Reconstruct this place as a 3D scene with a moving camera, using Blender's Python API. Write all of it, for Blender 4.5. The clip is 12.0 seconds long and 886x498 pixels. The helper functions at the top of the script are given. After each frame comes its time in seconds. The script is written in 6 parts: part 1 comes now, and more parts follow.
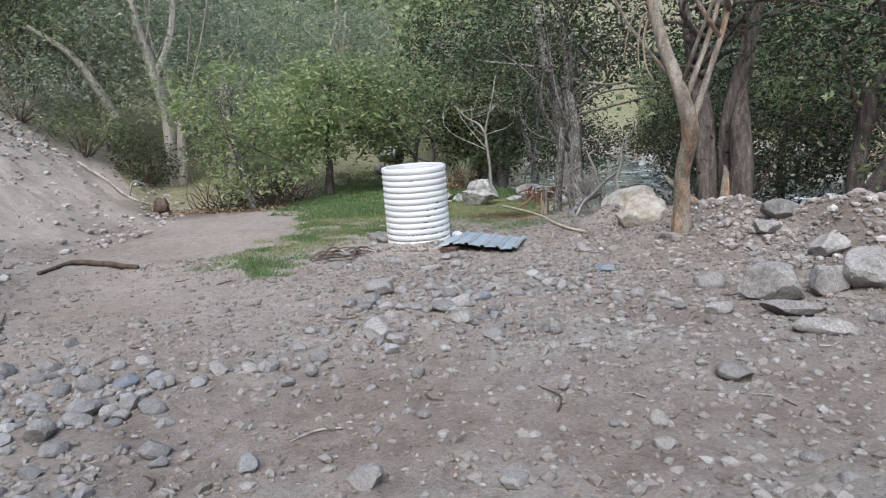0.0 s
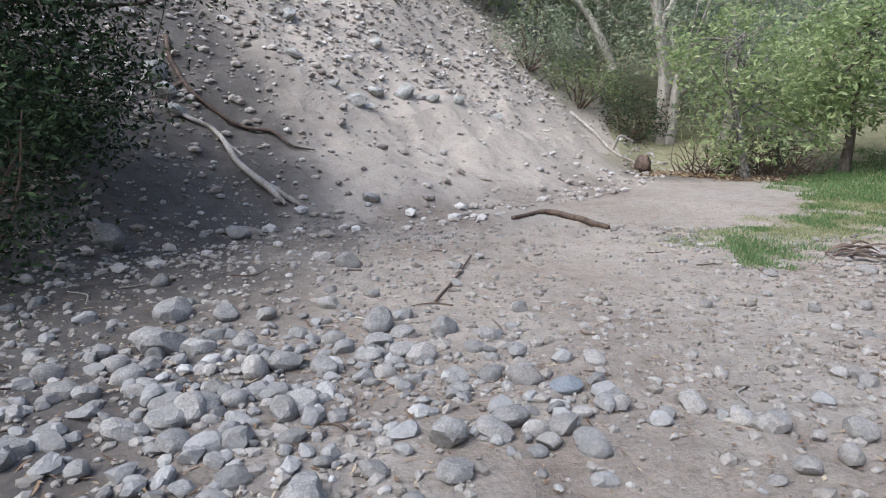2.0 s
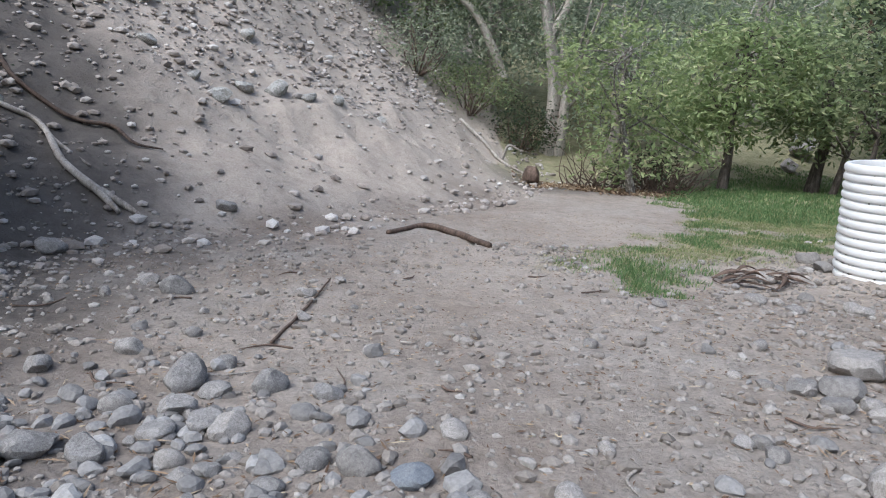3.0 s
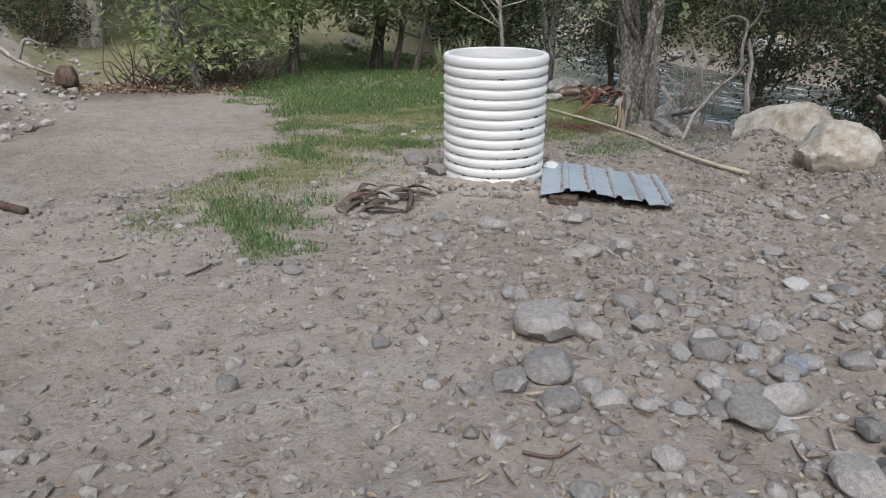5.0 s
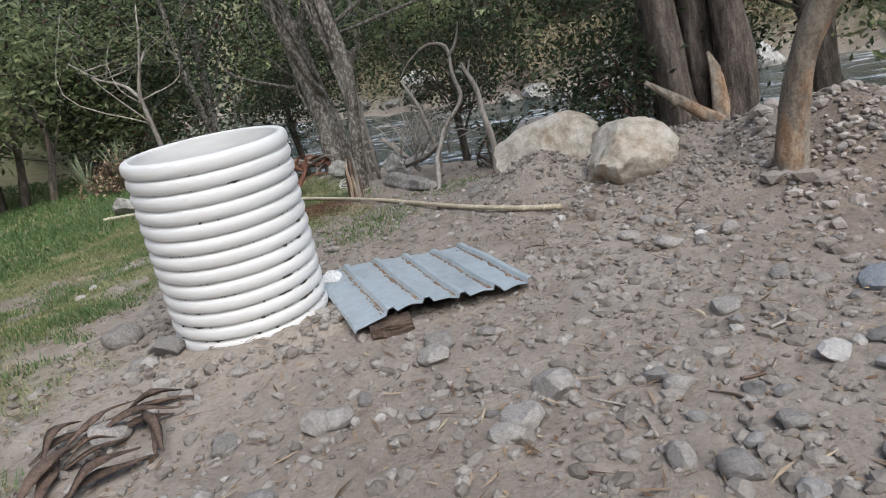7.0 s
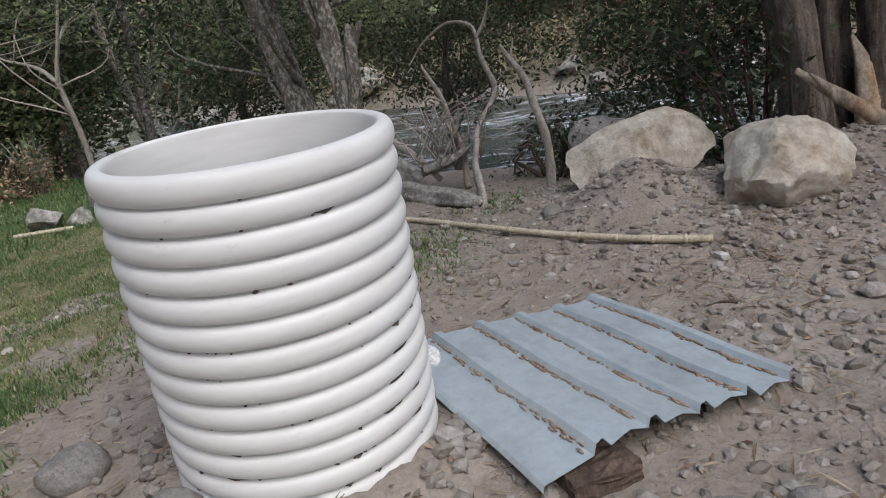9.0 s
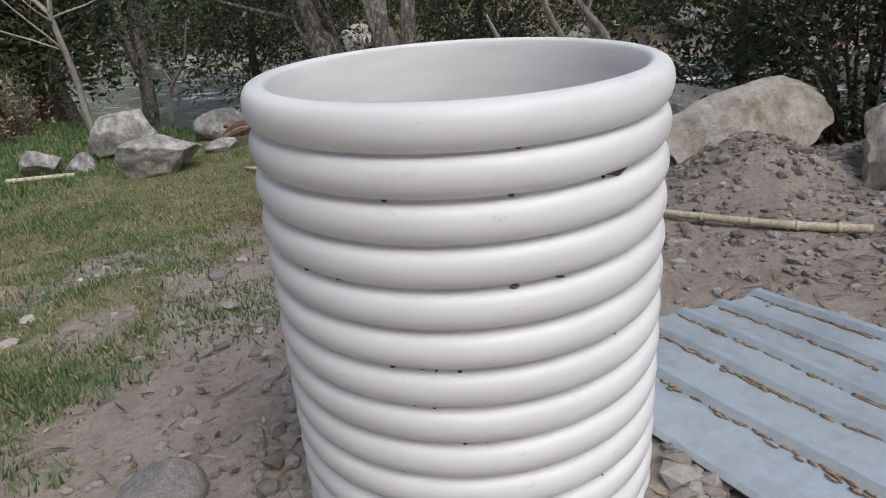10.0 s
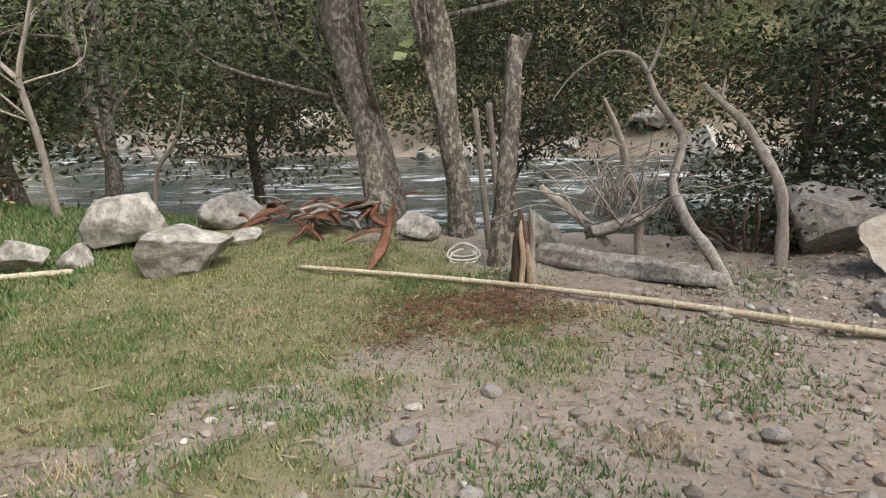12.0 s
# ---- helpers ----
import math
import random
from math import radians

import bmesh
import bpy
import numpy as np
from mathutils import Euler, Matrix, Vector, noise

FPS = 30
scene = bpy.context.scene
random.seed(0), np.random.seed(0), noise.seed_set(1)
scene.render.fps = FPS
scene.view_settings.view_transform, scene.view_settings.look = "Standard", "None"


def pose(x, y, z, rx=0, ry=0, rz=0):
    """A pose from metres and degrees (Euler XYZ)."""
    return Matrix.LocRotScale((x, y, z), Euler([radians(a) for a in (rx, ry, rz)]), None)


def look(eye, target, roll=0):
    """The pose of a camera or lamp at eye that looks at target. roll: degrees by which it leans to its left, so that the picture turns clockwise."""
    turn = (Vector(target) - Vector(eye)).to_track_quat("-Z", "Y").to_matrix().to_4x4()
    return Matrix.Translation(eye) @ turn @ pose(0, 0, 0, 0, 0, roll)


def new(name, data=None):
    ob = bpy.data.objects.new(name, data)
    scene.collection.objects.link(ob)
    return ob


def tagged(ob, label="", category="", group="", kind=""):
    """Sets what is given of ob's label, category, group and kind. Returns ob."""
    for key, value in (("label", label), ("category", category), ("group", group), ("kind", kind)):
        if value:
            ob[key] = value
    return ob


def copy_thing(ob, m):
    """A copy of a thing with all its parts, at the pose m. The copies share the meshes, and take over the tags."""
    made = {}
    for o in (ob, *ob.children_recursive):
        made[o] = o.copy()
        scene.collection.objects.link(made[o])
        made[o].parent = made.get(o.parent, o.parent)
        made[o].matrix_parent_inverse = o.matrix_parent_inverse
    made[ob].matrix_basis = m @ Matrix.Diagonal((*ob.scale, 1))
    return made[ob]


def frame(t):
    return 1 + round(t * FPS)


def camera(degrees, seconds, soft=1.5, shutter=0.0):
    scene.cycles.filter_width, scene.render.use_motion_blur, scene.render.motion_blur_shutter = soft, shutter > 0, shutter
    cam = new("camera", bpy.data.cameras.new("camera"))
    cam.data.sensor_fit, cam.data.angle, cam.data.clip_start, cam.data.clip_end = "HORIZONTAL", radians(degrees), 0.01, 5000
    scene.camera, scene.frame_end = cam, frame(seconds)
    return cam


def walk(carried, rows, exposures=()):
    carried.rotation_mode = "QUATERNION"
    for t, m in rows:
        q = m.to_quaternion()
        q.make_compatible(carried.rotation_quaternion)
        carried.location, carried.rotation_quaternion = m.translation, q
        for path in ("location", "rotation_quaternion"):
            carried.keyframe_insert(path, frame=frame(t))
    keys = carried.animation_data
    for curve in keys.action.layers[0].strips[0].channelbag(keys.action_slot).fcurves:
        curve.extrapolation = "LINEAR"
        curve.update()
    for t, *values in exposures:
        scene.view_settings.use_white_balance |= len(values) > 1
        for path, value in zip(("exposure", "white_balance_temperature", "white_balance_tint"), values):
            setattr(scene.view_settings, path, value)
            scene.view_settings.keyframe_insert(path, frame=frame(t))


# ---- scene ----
cam = camera(65.0, 12.0, 1.1)
PATH = [
    (0, (0.064, -0.773, 1.573), (1.213, 0.833, 1.259), -2.7),
    (0.5, (0.253, -0.901, 1.674), (1.036, 0.913, 1.361), -3.4),
    (1, (0.321, -0.166, 1.514), (0.423, 1.799, 1.154), -1.7),
    (1.5, (0.275, 0.346, 1.418), (0.153, 2.312, 1.069), -0.4),
    (2, (0.41, 0.868, 1.383), (0.341, 2.829, 0.996), 0.6),
    (2.5, (0.614, 1.38, 1.343), (0.582, 3.358, 1.047), 1.5),
    (3, (0.705, 1.764, 1.373), (0.936, 3.716, 1.008), 3.1),
    (3.5, (0.879, 1.992, 1.37), (1.835, 3.678, 0.876), 4.2),
    (3.7, (1.056, 2.098, 1.372), (2.253, 3.578, 0.758), 5.0),
    (5.3, (1.157, 3.664, 1.572), (2.443, 5.038, 0.896), -0.9),
    (5.5, (1.351, 3.859, 1.522), (2.674, 5.18, 0.812), -3.5),
    (6, (1.884, 4.296, 1.487), (3.447, 5.348, 0.816), -8.4),
    (6.5, (2.196, 4.803, 1.451), (3.943, 5.647, 0.965), -9.7),
    (6.7, (2.304, 4.957, 1.454), (4.066, 5.754, 0.946), -10.7),
    (8.3, (3.315, 6.384, 1.385), (5.139, 6.962, 0.803), -9.1),
    (8.5, (3.455, 6.456, 1.38), (5.274, 7.025, 0.777), -9.3),
    (9, (3.826, 6.828, 1.388), (5.671, 7.35, 0.821), -9.1),
    (9.5, (4.035, 7.113, 1.352), (5.9, 7.534, 0.768), -8.0),
    (10, (4.25, 7.69, 1.318), (6.084, 8.13, 0.655), -5.4),
    (10.5, (4.241, 8.226, 1.328), (6.118, 8.714, 0.843), -1.4),
    (11, (4.43, 8.652, 1.307), (6.343, 9.014, 0.851), -1.6),
    (11.5, (4.692, 8.962, 1.325), (6.621, 9.213, 0.858), -3.1),
    (12, (5.035, 9.299, 1.308), (6.976, 9.488, 0.864), -2.7),
]
walk(cam, [(t, look(eye, target, roll)) for t, eye, target, roll in PATH], [(0, 0.38, 5750, 7), (1.5, 0.72, 5750, 7), (3, 0.44, 5700, 7), (5.5, 0.1, 6050, 7), (6.5, 0.22, 6050, 7), (8.5, -0.2, 6150, 9), (9.5, -0.2, 6100, 10), (11, -0.15, 6250, 10), (11.5, 0.02, 6500, 10), (11.8, 0.42, 6700, 9), (12, 0.55, 6800, 9)])

# ---- light ----
world = bpy.data.worlds.new("sky")
scene.world = world
world.use_nodes = True
wn = world.node_tree.nodes
sky = wn.new("ShaderNodeTexSky")
sky.sky_type = "NISHITA"
sky.sun_disc = False
sky.sun_elevation = radians(52)
sky.sun_rotation = radians(228)
sky.air_density, sky.dust_density, sky.ozone_density = 1.0, 4.0, 1.0
world.node_tree.links.new(sky.outputs[0], wn["Background"].inputs[0])
wn["Background"].inputs[1].default_value = 0.15
sun = new("sun", bpy.data.lights.new("sun", "SUN"))
sun.data.energy, sun.data.angle, sun.data.color = 2.3, radians(55), (1.0, 0.985, 0.95)
sun.matrix_world = look((-20, -18, 36), (2, 4, 0))


# ---- materials ----
def ramp_node(nt, stops):
    r = nt.nodes.new("ShaderNodeValToRGB")
    while len(r.color_ramp.elements) > 1:
        r.color_ramp.elements.remove(r.color_ramp.elements[0])
    for i, (p, c) in enumerate(stops):
        e = r.color_ramp.elements[0] if i == 0 else r.color_ramp.elements.new(p)
        e.position, e.color = p, (*c, 1)
    return r


def noise_node(nt, vec, scale, detail=6, rough=0.6, stretch=None):
    if stretch:
        m = nt.nodes.new("ShaderNodeMapping")
        m.inputs["Scale"].default_value = stretch
        nt.links.new(vec, m.inputs["Vector"])
        vec = m.outputs[0]
    n = nt.nodes.new("ShaderNodeTexNoise")
    n.inputs["Scale"].default_value, n.inputs["Detail"].default_value = scale, detail
    n.inputs["Roughness"].default_value = rough
    nt.links.new(vec, n.inputs["Vector"])
    return n.outputs["Fac"]


def mix_rgb(nt, fac, a, b, mode="MIX"):
    m = nt.nodes.new("ShaderNodeMix")
    m.data_type, m.blend_type = "RGBA", mode
    for sock, v in ((m.inputs[0], fac), (m.inputs[6], a), (m.inputs[7], b)):
        if isinstance(v, (int, float)):
            sock.default_value = v
        elif isinstance(v, tuple):
            sock.default_value = (*v, 1)
        else:
            nt.links.new(v, sock)
    return m.outputs[2]


def material(name, fine, coarse, rough=0.85, bump=0.4, fine_scale=30, coarse_scale=3, dist=0.01, stretch=None,
             metal=0.0, varied=0.25, world_space=False, spec=0.3, contrast=0.85):
    """A surface with grain (fine) and stains (coarse), each a list of ramp stops."""
    m = bpy.data.materials.new(name)
    m.use_nodes = True
    nt = m.node_tree
    b = nt.nodes["Principled BSDF"]
    if world_space:
        vec = nt.nodes.new("ShaderNodeNewGeometry").outputs["Position"]
    else:
        vec = nt.nodes.new("ShaderNodeTexCoord").outputs["Object"]
    nf = noise_node(nt, vec, fine_scale, 8, 0.65, stretch)
    nc = noise_node(nt, vec, coarse_scale, 5, 0.6, stretch)
    fine, coarse = ([(0.5 + (p - 0.5) * 0.6, c) for p, c in stops] for stops in (fine, coarse))
    rf, rc = ramp_node(nt, fine), ramp_node(nt, coarse)
    nt.links.new(nf, rf.inputs[0])
    nt.links.new(nc, rc.inputs[0])
    col = mix_rgb(nt, 0.42, rf.outputs[0], rc.outputs[0])
    speck = noise_node(nt, vec, fine_scale * 3.2, 4, 0.7)
    rs = ramp_node(nt, [(0.34, (0.62, 0.61, 0.60)), (0.5, (1.0, 1.0, 1.0)), (0.66, (1.32, 1.31, 1.30))])
    nt.links.new(speck, rs.inputs[0])
    col = mix_rgb(nt, contrast, col, rs.outputs[0], "MULTIPLY")
    if varied:
        info = nt.nodes.new("ShaderNodeObjectInfo")
        vr = ramp_node(nt, [(0, (1 - varied,) * 3), (1, (1 + varied * 0.6, 1 + varied * 0.55, 1 + varied * 0.5))])
        nt.links.new(info.outputs["Random"], vr.inputs[0])
        col = mix_rgb(nt, 1.0, col, vr.outputs[0], "MULTIPLY")
    nt.links.new(col, b.inputs["Base Color"])
    b.inputs["Roughness"].default_value, b.inputs["Metallic"].default_value = rough, metal
    b.inputs["Specular IOR Level"].default_value = spec
    bm_ = nt.nodes.new("ShaderNodeBump")
    bm_.inputs["Strength"].default_value, bm_.inputs["Distance"].default_value = bump, dist
    nt.links.new(nf, bm_.inputs["Height"])
    nt.links.new(bm_.outputs[0], b.inputs["Normal"])
    return m


def island_material(name, stops, rough=0.8, bump=0.0, translucent=0.0, spec=0.25, fine_scale=60):
    """Colour that differs from piece to piece of one mesh."""
    m = bpy.data.materials.new(name)
    m.use_nodes = True
    nt = m.node_tree
    b = nt.nodes["Principled BSDF"]
    g = nt.nodes.new("ShaderNodeNewGeometry")
    r = ramp_node(nt, stops)
    nt.links.new(g.outputs["Random Per Island"], r.inputs[0])
    nf = noise_node(nt, g.outputs["Position"], fine_scale, 5, 0.6)
    vr = ramp_node(nt, [(0.25, (0.72,) * 3), (0.75, (1.2,) * 3)])
    nt.links.new(nf, vr.inputs[0])
    col = mix_rgb(nt, 1.0, r.outputs[0], vr.outputs[0], "MULTIPLY")
    nt.links.new(col, b.inputs["Base Color"])
    b.inputs["Roughness"].default_value = rough
    b.inputs["Specular IOR Level"].default_value = spec
    if bump:
        bm_ = nt.nodes.new("ShaderNodeBump")
        bm_.inputs["Strength"].default_value, bm_.inputs["Distance"].default_value = bump, 0.01
        nt.links.new(nf, bm_.inputs["Height"])
        nt.links.new(bm_.outputs[0], b.inputs["Normal"])
    if translucent:
        t = nt.nodes.new("ShaderNodeBsdfTranslucent")
        mx = nt.nodes.new("ShaderNodeMixShader")
        mx.inputs[0].default_value = translucent
        nt.links.new(col, t.inputs[0])
        nt.links.new(b.outputs[0], mx.inputs[1])
        nt.links.new(t.outputs[0], mx.inputs[2])
        nt.links.new(mx.outputs[0], nt.nodes["Material Output"].inputs[0])
    return m


def ground_material():
    """Dry silty soil with grit and stains; mossy turf, litter, and dark soil with tree shade painted in, where the zone
    attribute says so.
    """
    m = bpy.data.materials.new("dry_silt_soil")
    m.use_nodes = True
    nt = m.node_tree
    b = nt.nodes["Principled BSDF"]
    pos = nt.nodes.new("ShaderNodeNewGeometry").outputs["Position"]

    def zone(name):
        a = nt.nodes.new("ShaderNodeAttribute")
        a.attribute_name = name
        return a.outputs["Fac"]

    def ramped(fac, stops):
        r = ramp_node(nt, stops)
        nt.links.new(fac, r.inputs[0])
        return r.outputs[0]

    big = noise_node(nt, pos, 0.55, 6, 0.6)
    mid = noise_node(nt, pos, 4.5, 8, 0.7)
    grit = noise_node(nt, pos, 38, 8, 0.7)
    soil = ramped(big, [(0.34, (0.215, 0.174, 0.143)), (0.5, (0.270, 0.232, 0.200)), (0.66, (0.315, 0.285, 0.255))])
    soil = mix_rgb(nt, 0.75, soil, ramped(mid, [(0.3, (0.62, 0.59, 0.57)), (0.52, (1.0, 1.0, 1.0)), (0.72, (1.22, 1.2, 1.19))]), "MULTIPLY")
    soil = mix_rgb(nt, 0.8, soil, ramped(grit, [(0.28, (0.55, 0.53, 0.52)), (0.5, (1.0, 1.0, 1.0)), (0.75, (1.3, 1.29, 1.28))]), "MULTIPLY")
    pale = mix_rgb(nt, 0.8, (0.425, 0.368, 0.315), ramped(mid, [(0.3, (0.75, 0.73, 0.72)), (0.55, (1, 1, 1)), (0.8, (1.15, 1.14, 1.12))]), "MULTIPLY")
    pale = mix_rgb(nt, 0.7, pale, ramped(grit, [(0.28, (0.6, 0.58, 0.56)), (0.5, (1.0, 1.0, 1.0)), (0.75, (1.2, 1.2, 1.2))]), "MULTIPLY")
    col = mix_rgb(nt, zone("pale"), soil, pale)
    # dark soil colour, deepened to carry the overhanging tree's shade as well
    loam_shade = mix_rgb(nt, 0.8, (0.075, 0.069, 0.066), ramped(mid, [(0.3, (0.6, 0.6, 0.6)), (0.7, (1.5, 1.45, 1.4))]), "MULTIPLY")
    col = mix_rgb(nt, zone("loam_shade"), col, loam_shade)
    turf = ramped(mid, [(0.3, (0.13, 0.14, 0.06)), (0.5, (0.21, 0.205, 0.105)), (0.7, (0.31, 0.275, 0.17))])
    col = mix_rgb(nt, zone("turf"), col, turf)
    nt.links.new(col, b.inputs["Base Color"])
    b.inputs["Roughness"].default_value = 0.95
    b.inputs["Specular IOR Level"].default_value = 0.15
    add = nt.nodes.new("ShaderNodeMath")
    add.operation = "MULTIPLY_ADD"
    add.inputs[1].default_value = 3.0
    nt.links.new(mid, add.inputs[0])
    nt.links.new(grit, add.inputs[2])
    bp = nt.nodes.new("ShaderNodeBump")
    bp.inputs["Strength"].default_value, bp.inputs["Distance"].default_value = 0.7, 0.028
    nt.links.new(add.outputs[0], bp.inputs["Height"])
    nt.links.new(bp.outputs[0], b.inputs["Normal"])
    return m


def water_material():
    m = bpy.data.materials.new("river_water")
    m.use_nodes = True
    nt = m.node_tree
    b = nt.nodes["Principled BSDF"]
    pos = nt.nodes.new("ShaderNodeNewGeometry").outputs["Position"]
    rip = noise_node(nt, pos, 2.2, 5, 0.6, (1.6, 0.6, 1))
    chop = noise_node(nt, pos, 0.5, 6, 0.65, (1.4, 0.7, 1))
    r = ramp_node(nt, [(0.47, (0.0,) * 3), (0.61, (1.0,) * 3)])
    nt.links.new(chop, r.inputs[0])
    f2 = ramp_node(nt, [(0.48, (0.0,) * 3), (0.62, (1.0,) * 3)])
    nt.links.new(rip, f2.inputs[0])
    foam = mix_rgb(nt, 1.0, r.outputs[0], f2.outputs[0], "MULTIPLY")
    col = mix_rgb(nt, foam, (0.05, 0.06, 0.05), (0.75, 0.8, 0.85))
    nt.links.new(col, b.inputs["Base Color"])
    b.inputs["Roughness"].default_value = 0.12
    bp = nt.nodes.new("ShaderNodeBump")
    bp.inputs["Strength"].default_value, bp.inputs["Distance"].default_value = 0.8, 0.12
    nt.links.new(rip, bp.inputs["Height"])
    nt.links.new(bp.outputs[0], b.inputs["Normal"])
    return m


def plastic_material(name, dirt, glow=0.3):
    """White moulded plastic with faint streaks, scuffs and soil splashed up from below."""
    m = bpy.data.materials.new(name)
    m.use_nodes = True
    nt = m.node_tree
    b = nt.nodes["Principled BSDF"]
    vec = nt.nodes.new("ShaderNodeTexCoord").outputs["Object"]
    streak = noise_node(nt, vec, 2.5, 6, 0.6, (1, 1, 6))
    scuff = noise_node(nt, vec, 9, 8, 0.75, (1, 1, 3))
    r1 = ramp_node(nt, [(0.35, (0.86, 0.85, 0.835)), (0.6, (0.94, 0.935, 0.925))])
    nt.links.new(streak, r1.inputs[0])
    r2 = ramp_node(nt, [(0.62, (0.0,) * 3), (0.72, (1.0,) * 3)])
    nt.links.new(scuff, r2.inputs[0])
    sc = nt.nodes.new("ShaderNodeMath")
    sc.operation = "MULTIPLY"
    sc.inputs[1].default_value = dirt
    nt.links.new(r2.outputs[0], sc.inputs[0])
    col = mix_rgb(nt, sc.outputs[0], r1.outputs[0], (0.42, 0.37, 0.32))
    nt.links.new(col, b.inputs["Base Color"])
    b.inputs["Roughness"].default_value = 0.42
    b.inputs["Specular IOR Level"].default_value = 0.4
    bp = nt.nodes.new("ShaderNodeBump")
    bp.inputs["Strength"].default_value, bp.inputs["Distance"].default_value = 0.12, 0.004
    nt.links.new(scuff, bp.inputs["Height"])
    nt.links.new(bp.outputs[0], b.inputs["Normal"])
    tl = nt.nodes.new("ShaderNodeBsdfTranslucent")
    nt.links.new(col, tl.inputs[0])
    mx = nt.nodes.new("ShaderNodeMixShader")
    mx.inputs[0].default_value = glow
    nt.links.new(b.outputs[0], mx.inputs[1])
    nt.links.new(tl.outputs[0], mx.inputs[2])
    nt.links.new(mx.outputs[0], nt.nodes["Material Output"].inputs[0])
    return m


M_GROUND = ground_material()
M_WATER = water_material()
M_PIPE = plastic_material("white_moulded_plastic", 0.35, 0.26)
M_LINER = plastic_material("cream_plastic_lining", 0.08, 0.35)
M_STONE = material("grey_river_stone", [(0.3, (0.17, 0.158, 0.15)), (0.5, (0.285, 0.270, 0.258)), (0.72, (0.40, 0.388, 0.375))],
                   [(0.35, (0.20, 0.180, 0.165)), (0.6, (0.38, 0.352, 0.328))], bump=0.5, fine_scale=25, coarse_scale=5, varied=0.3)
M_BLUESTONE = material("blue_grey_stone", [(0.3, (0.13, 0.145, 0.165)), (0.7, (0.27, 0.29, 0.32))],
                       [(0.35, (0.16, 0.18, 0.21)), (0.65, (0.30, 0.31, 0.33))], bump=0.4, fine_scale=22, coarse_scale=5)
M_SLATE = material("slate_grey_stone", [(0.3, (0.17, 0.158, 0.148)), (0.5, (0.265, 0.25, 0.238)), (0.72, (0.37, 0.35, 0.335))],
                   [(0.35, (0.17, 0.165, 0.163)), (0.65, (0.32, 0.312, 0.307))], bump=0.5, fine_scale=9, coarse_scale=2, dist=0.03, varied=0.3)
M_LOGWOOD = material("silvered_split_wood", [(0.3, (0.22, 0.20, 0.18)), (0.5, (0.36, 0.34, 0.315)), (0.7, (0.52, 0.50, 0.47))],
                     [(0.35, (0.20, 0.18, 0.16)), (0.62, (0.46, 0.44, 0.41))], bump=1.0, fine_scale=16, coarse_scale=4, dist=0.03)
M_COBBLE = island_material("slate_grey_cobbles", [(0, (0.15, 0.142, 0.136)), (0.5, (0.225, 0.215, 0.208)), (0.9, (0.295, 0.284, 0.276)), (1, (0.40, 0.385, 0.37))], 0.9, bump=0.4)
M_BOULDER = material("weathered_limestone", [(0.3, (0.32, 0.27, 0.21)), (0.5, (0.52, 0.47, 0.40)), (0.7, (0.66, 0.62, 0.55))],
                     [(0.30, (0.34, 0.24, 0.15)), (0.45, (0.52, 0.47, 0.39)), (0.7, (0.62, 0.59, 0.53))], bump=0.9, fine_scale=7, coarse_scale=1.6, dist=0.04, varied=0.12, contrast=0.4)
M_PALEROCK = material("pale_lichened_rock", [(0.3, (0.17, 0.165, 0.15)), (0.5, (0.34, 0.33, 0.31)), (0.7, (0.50, 0.49, 0.47))],
                      [(0.34, (0.24, 0.23, 0.20)), (0.65, (0.48, 0.47, 0.45))], bump=0.9, fine_scale=8, coarse_scale=2, dist=0.03, varied=0.15)
M_BARK_DARK = material("dark_ridged_bark", [(0.32, (0.045, 0.037, 0.032)), (0.52, (0.135, 0.112, 0.095)), (0.72, (0.27, 0.23, 0.20))],
                       [(0.35, (0.065, 0.052, 0.044)), (0.65, (0.20, 0.168, 0.145))], bump=1.0, fine_scale=18, coarse_scale=3, dist=0.05, stretch=(1, 1, 0.22))
M_BARK_GREY = material("grey_lichened_bark", [(0.36, (0.085, 0.073, 0.063)), (0.52, (0.17, 0.15, 0.13)), (0.62, (0.48, 0.46, 0.42))],
                       [(0.38, (0.10, 0.085, 0.07)), (0.62, (0.29, 0.27, 0.24))], bump=1.0, fine_scale=26, coarse_scale=4, dist=0.03, stretch=(1, 1, 0.6))
M_BARK_ORANGE = material("peeling_orange_bark", [(0.36, (0.17, 0.145, 0.115)), (0.5, (0.31, 0.265, 0.21)), (0.64, (0.46, 0.41, 0.34))],
                         [(0.34, (0.50, 0.27, 0.13)), (0.45, (0.28, 0.23, 0.185)), (0.62, (0.38, 0.33, 0.27))], bump=0.8, fine_scale=12, coarse_scale=2.6, dist=0.03, stretch=(1, 1, 0.4))
M_BARK_PALE = material("pale_smooth_bark", [(0.3, (0.26, 0.23, 0.20)), (0.6, (0.46, 0.42, 0.37))],
                       [(0.35, (0.28, 0.25, 0.21)), (0.65, (0.52, 0.48, 0.43))], bump=0.4, fine_scale=20, coarse_scale=3, stretch=(1, 1, 0.4))
M_DEADWOOD = material("bleached_dead_wood", [(0.3, (0.20, 0.175, 0.15)), (0.6, (0.40, 0.365, 0.33))],
                      [(0.35, (0.22, 0.19, 0.16)), (0.65, (0.44, 0.41, 0.375))], bump=0.6, fine_scale=24, coarse_scale=4, dist=0.02, stretch=(1, 1, 0.25))
M_REDWOOD = material("rotten_red_bark", [(0.3, (0.07, 0.032, 0.022)), (0.6, (0.22, 0.10, 0.065))],
                     [(0.35, (0.10, 0.05, 0.035)), (0.65, (0.28, 0.15, 0.10))], bump=0.8, fine_scale=22, coarse_scale=4, dist=0.02, stretch=(1, 1, 0.3))
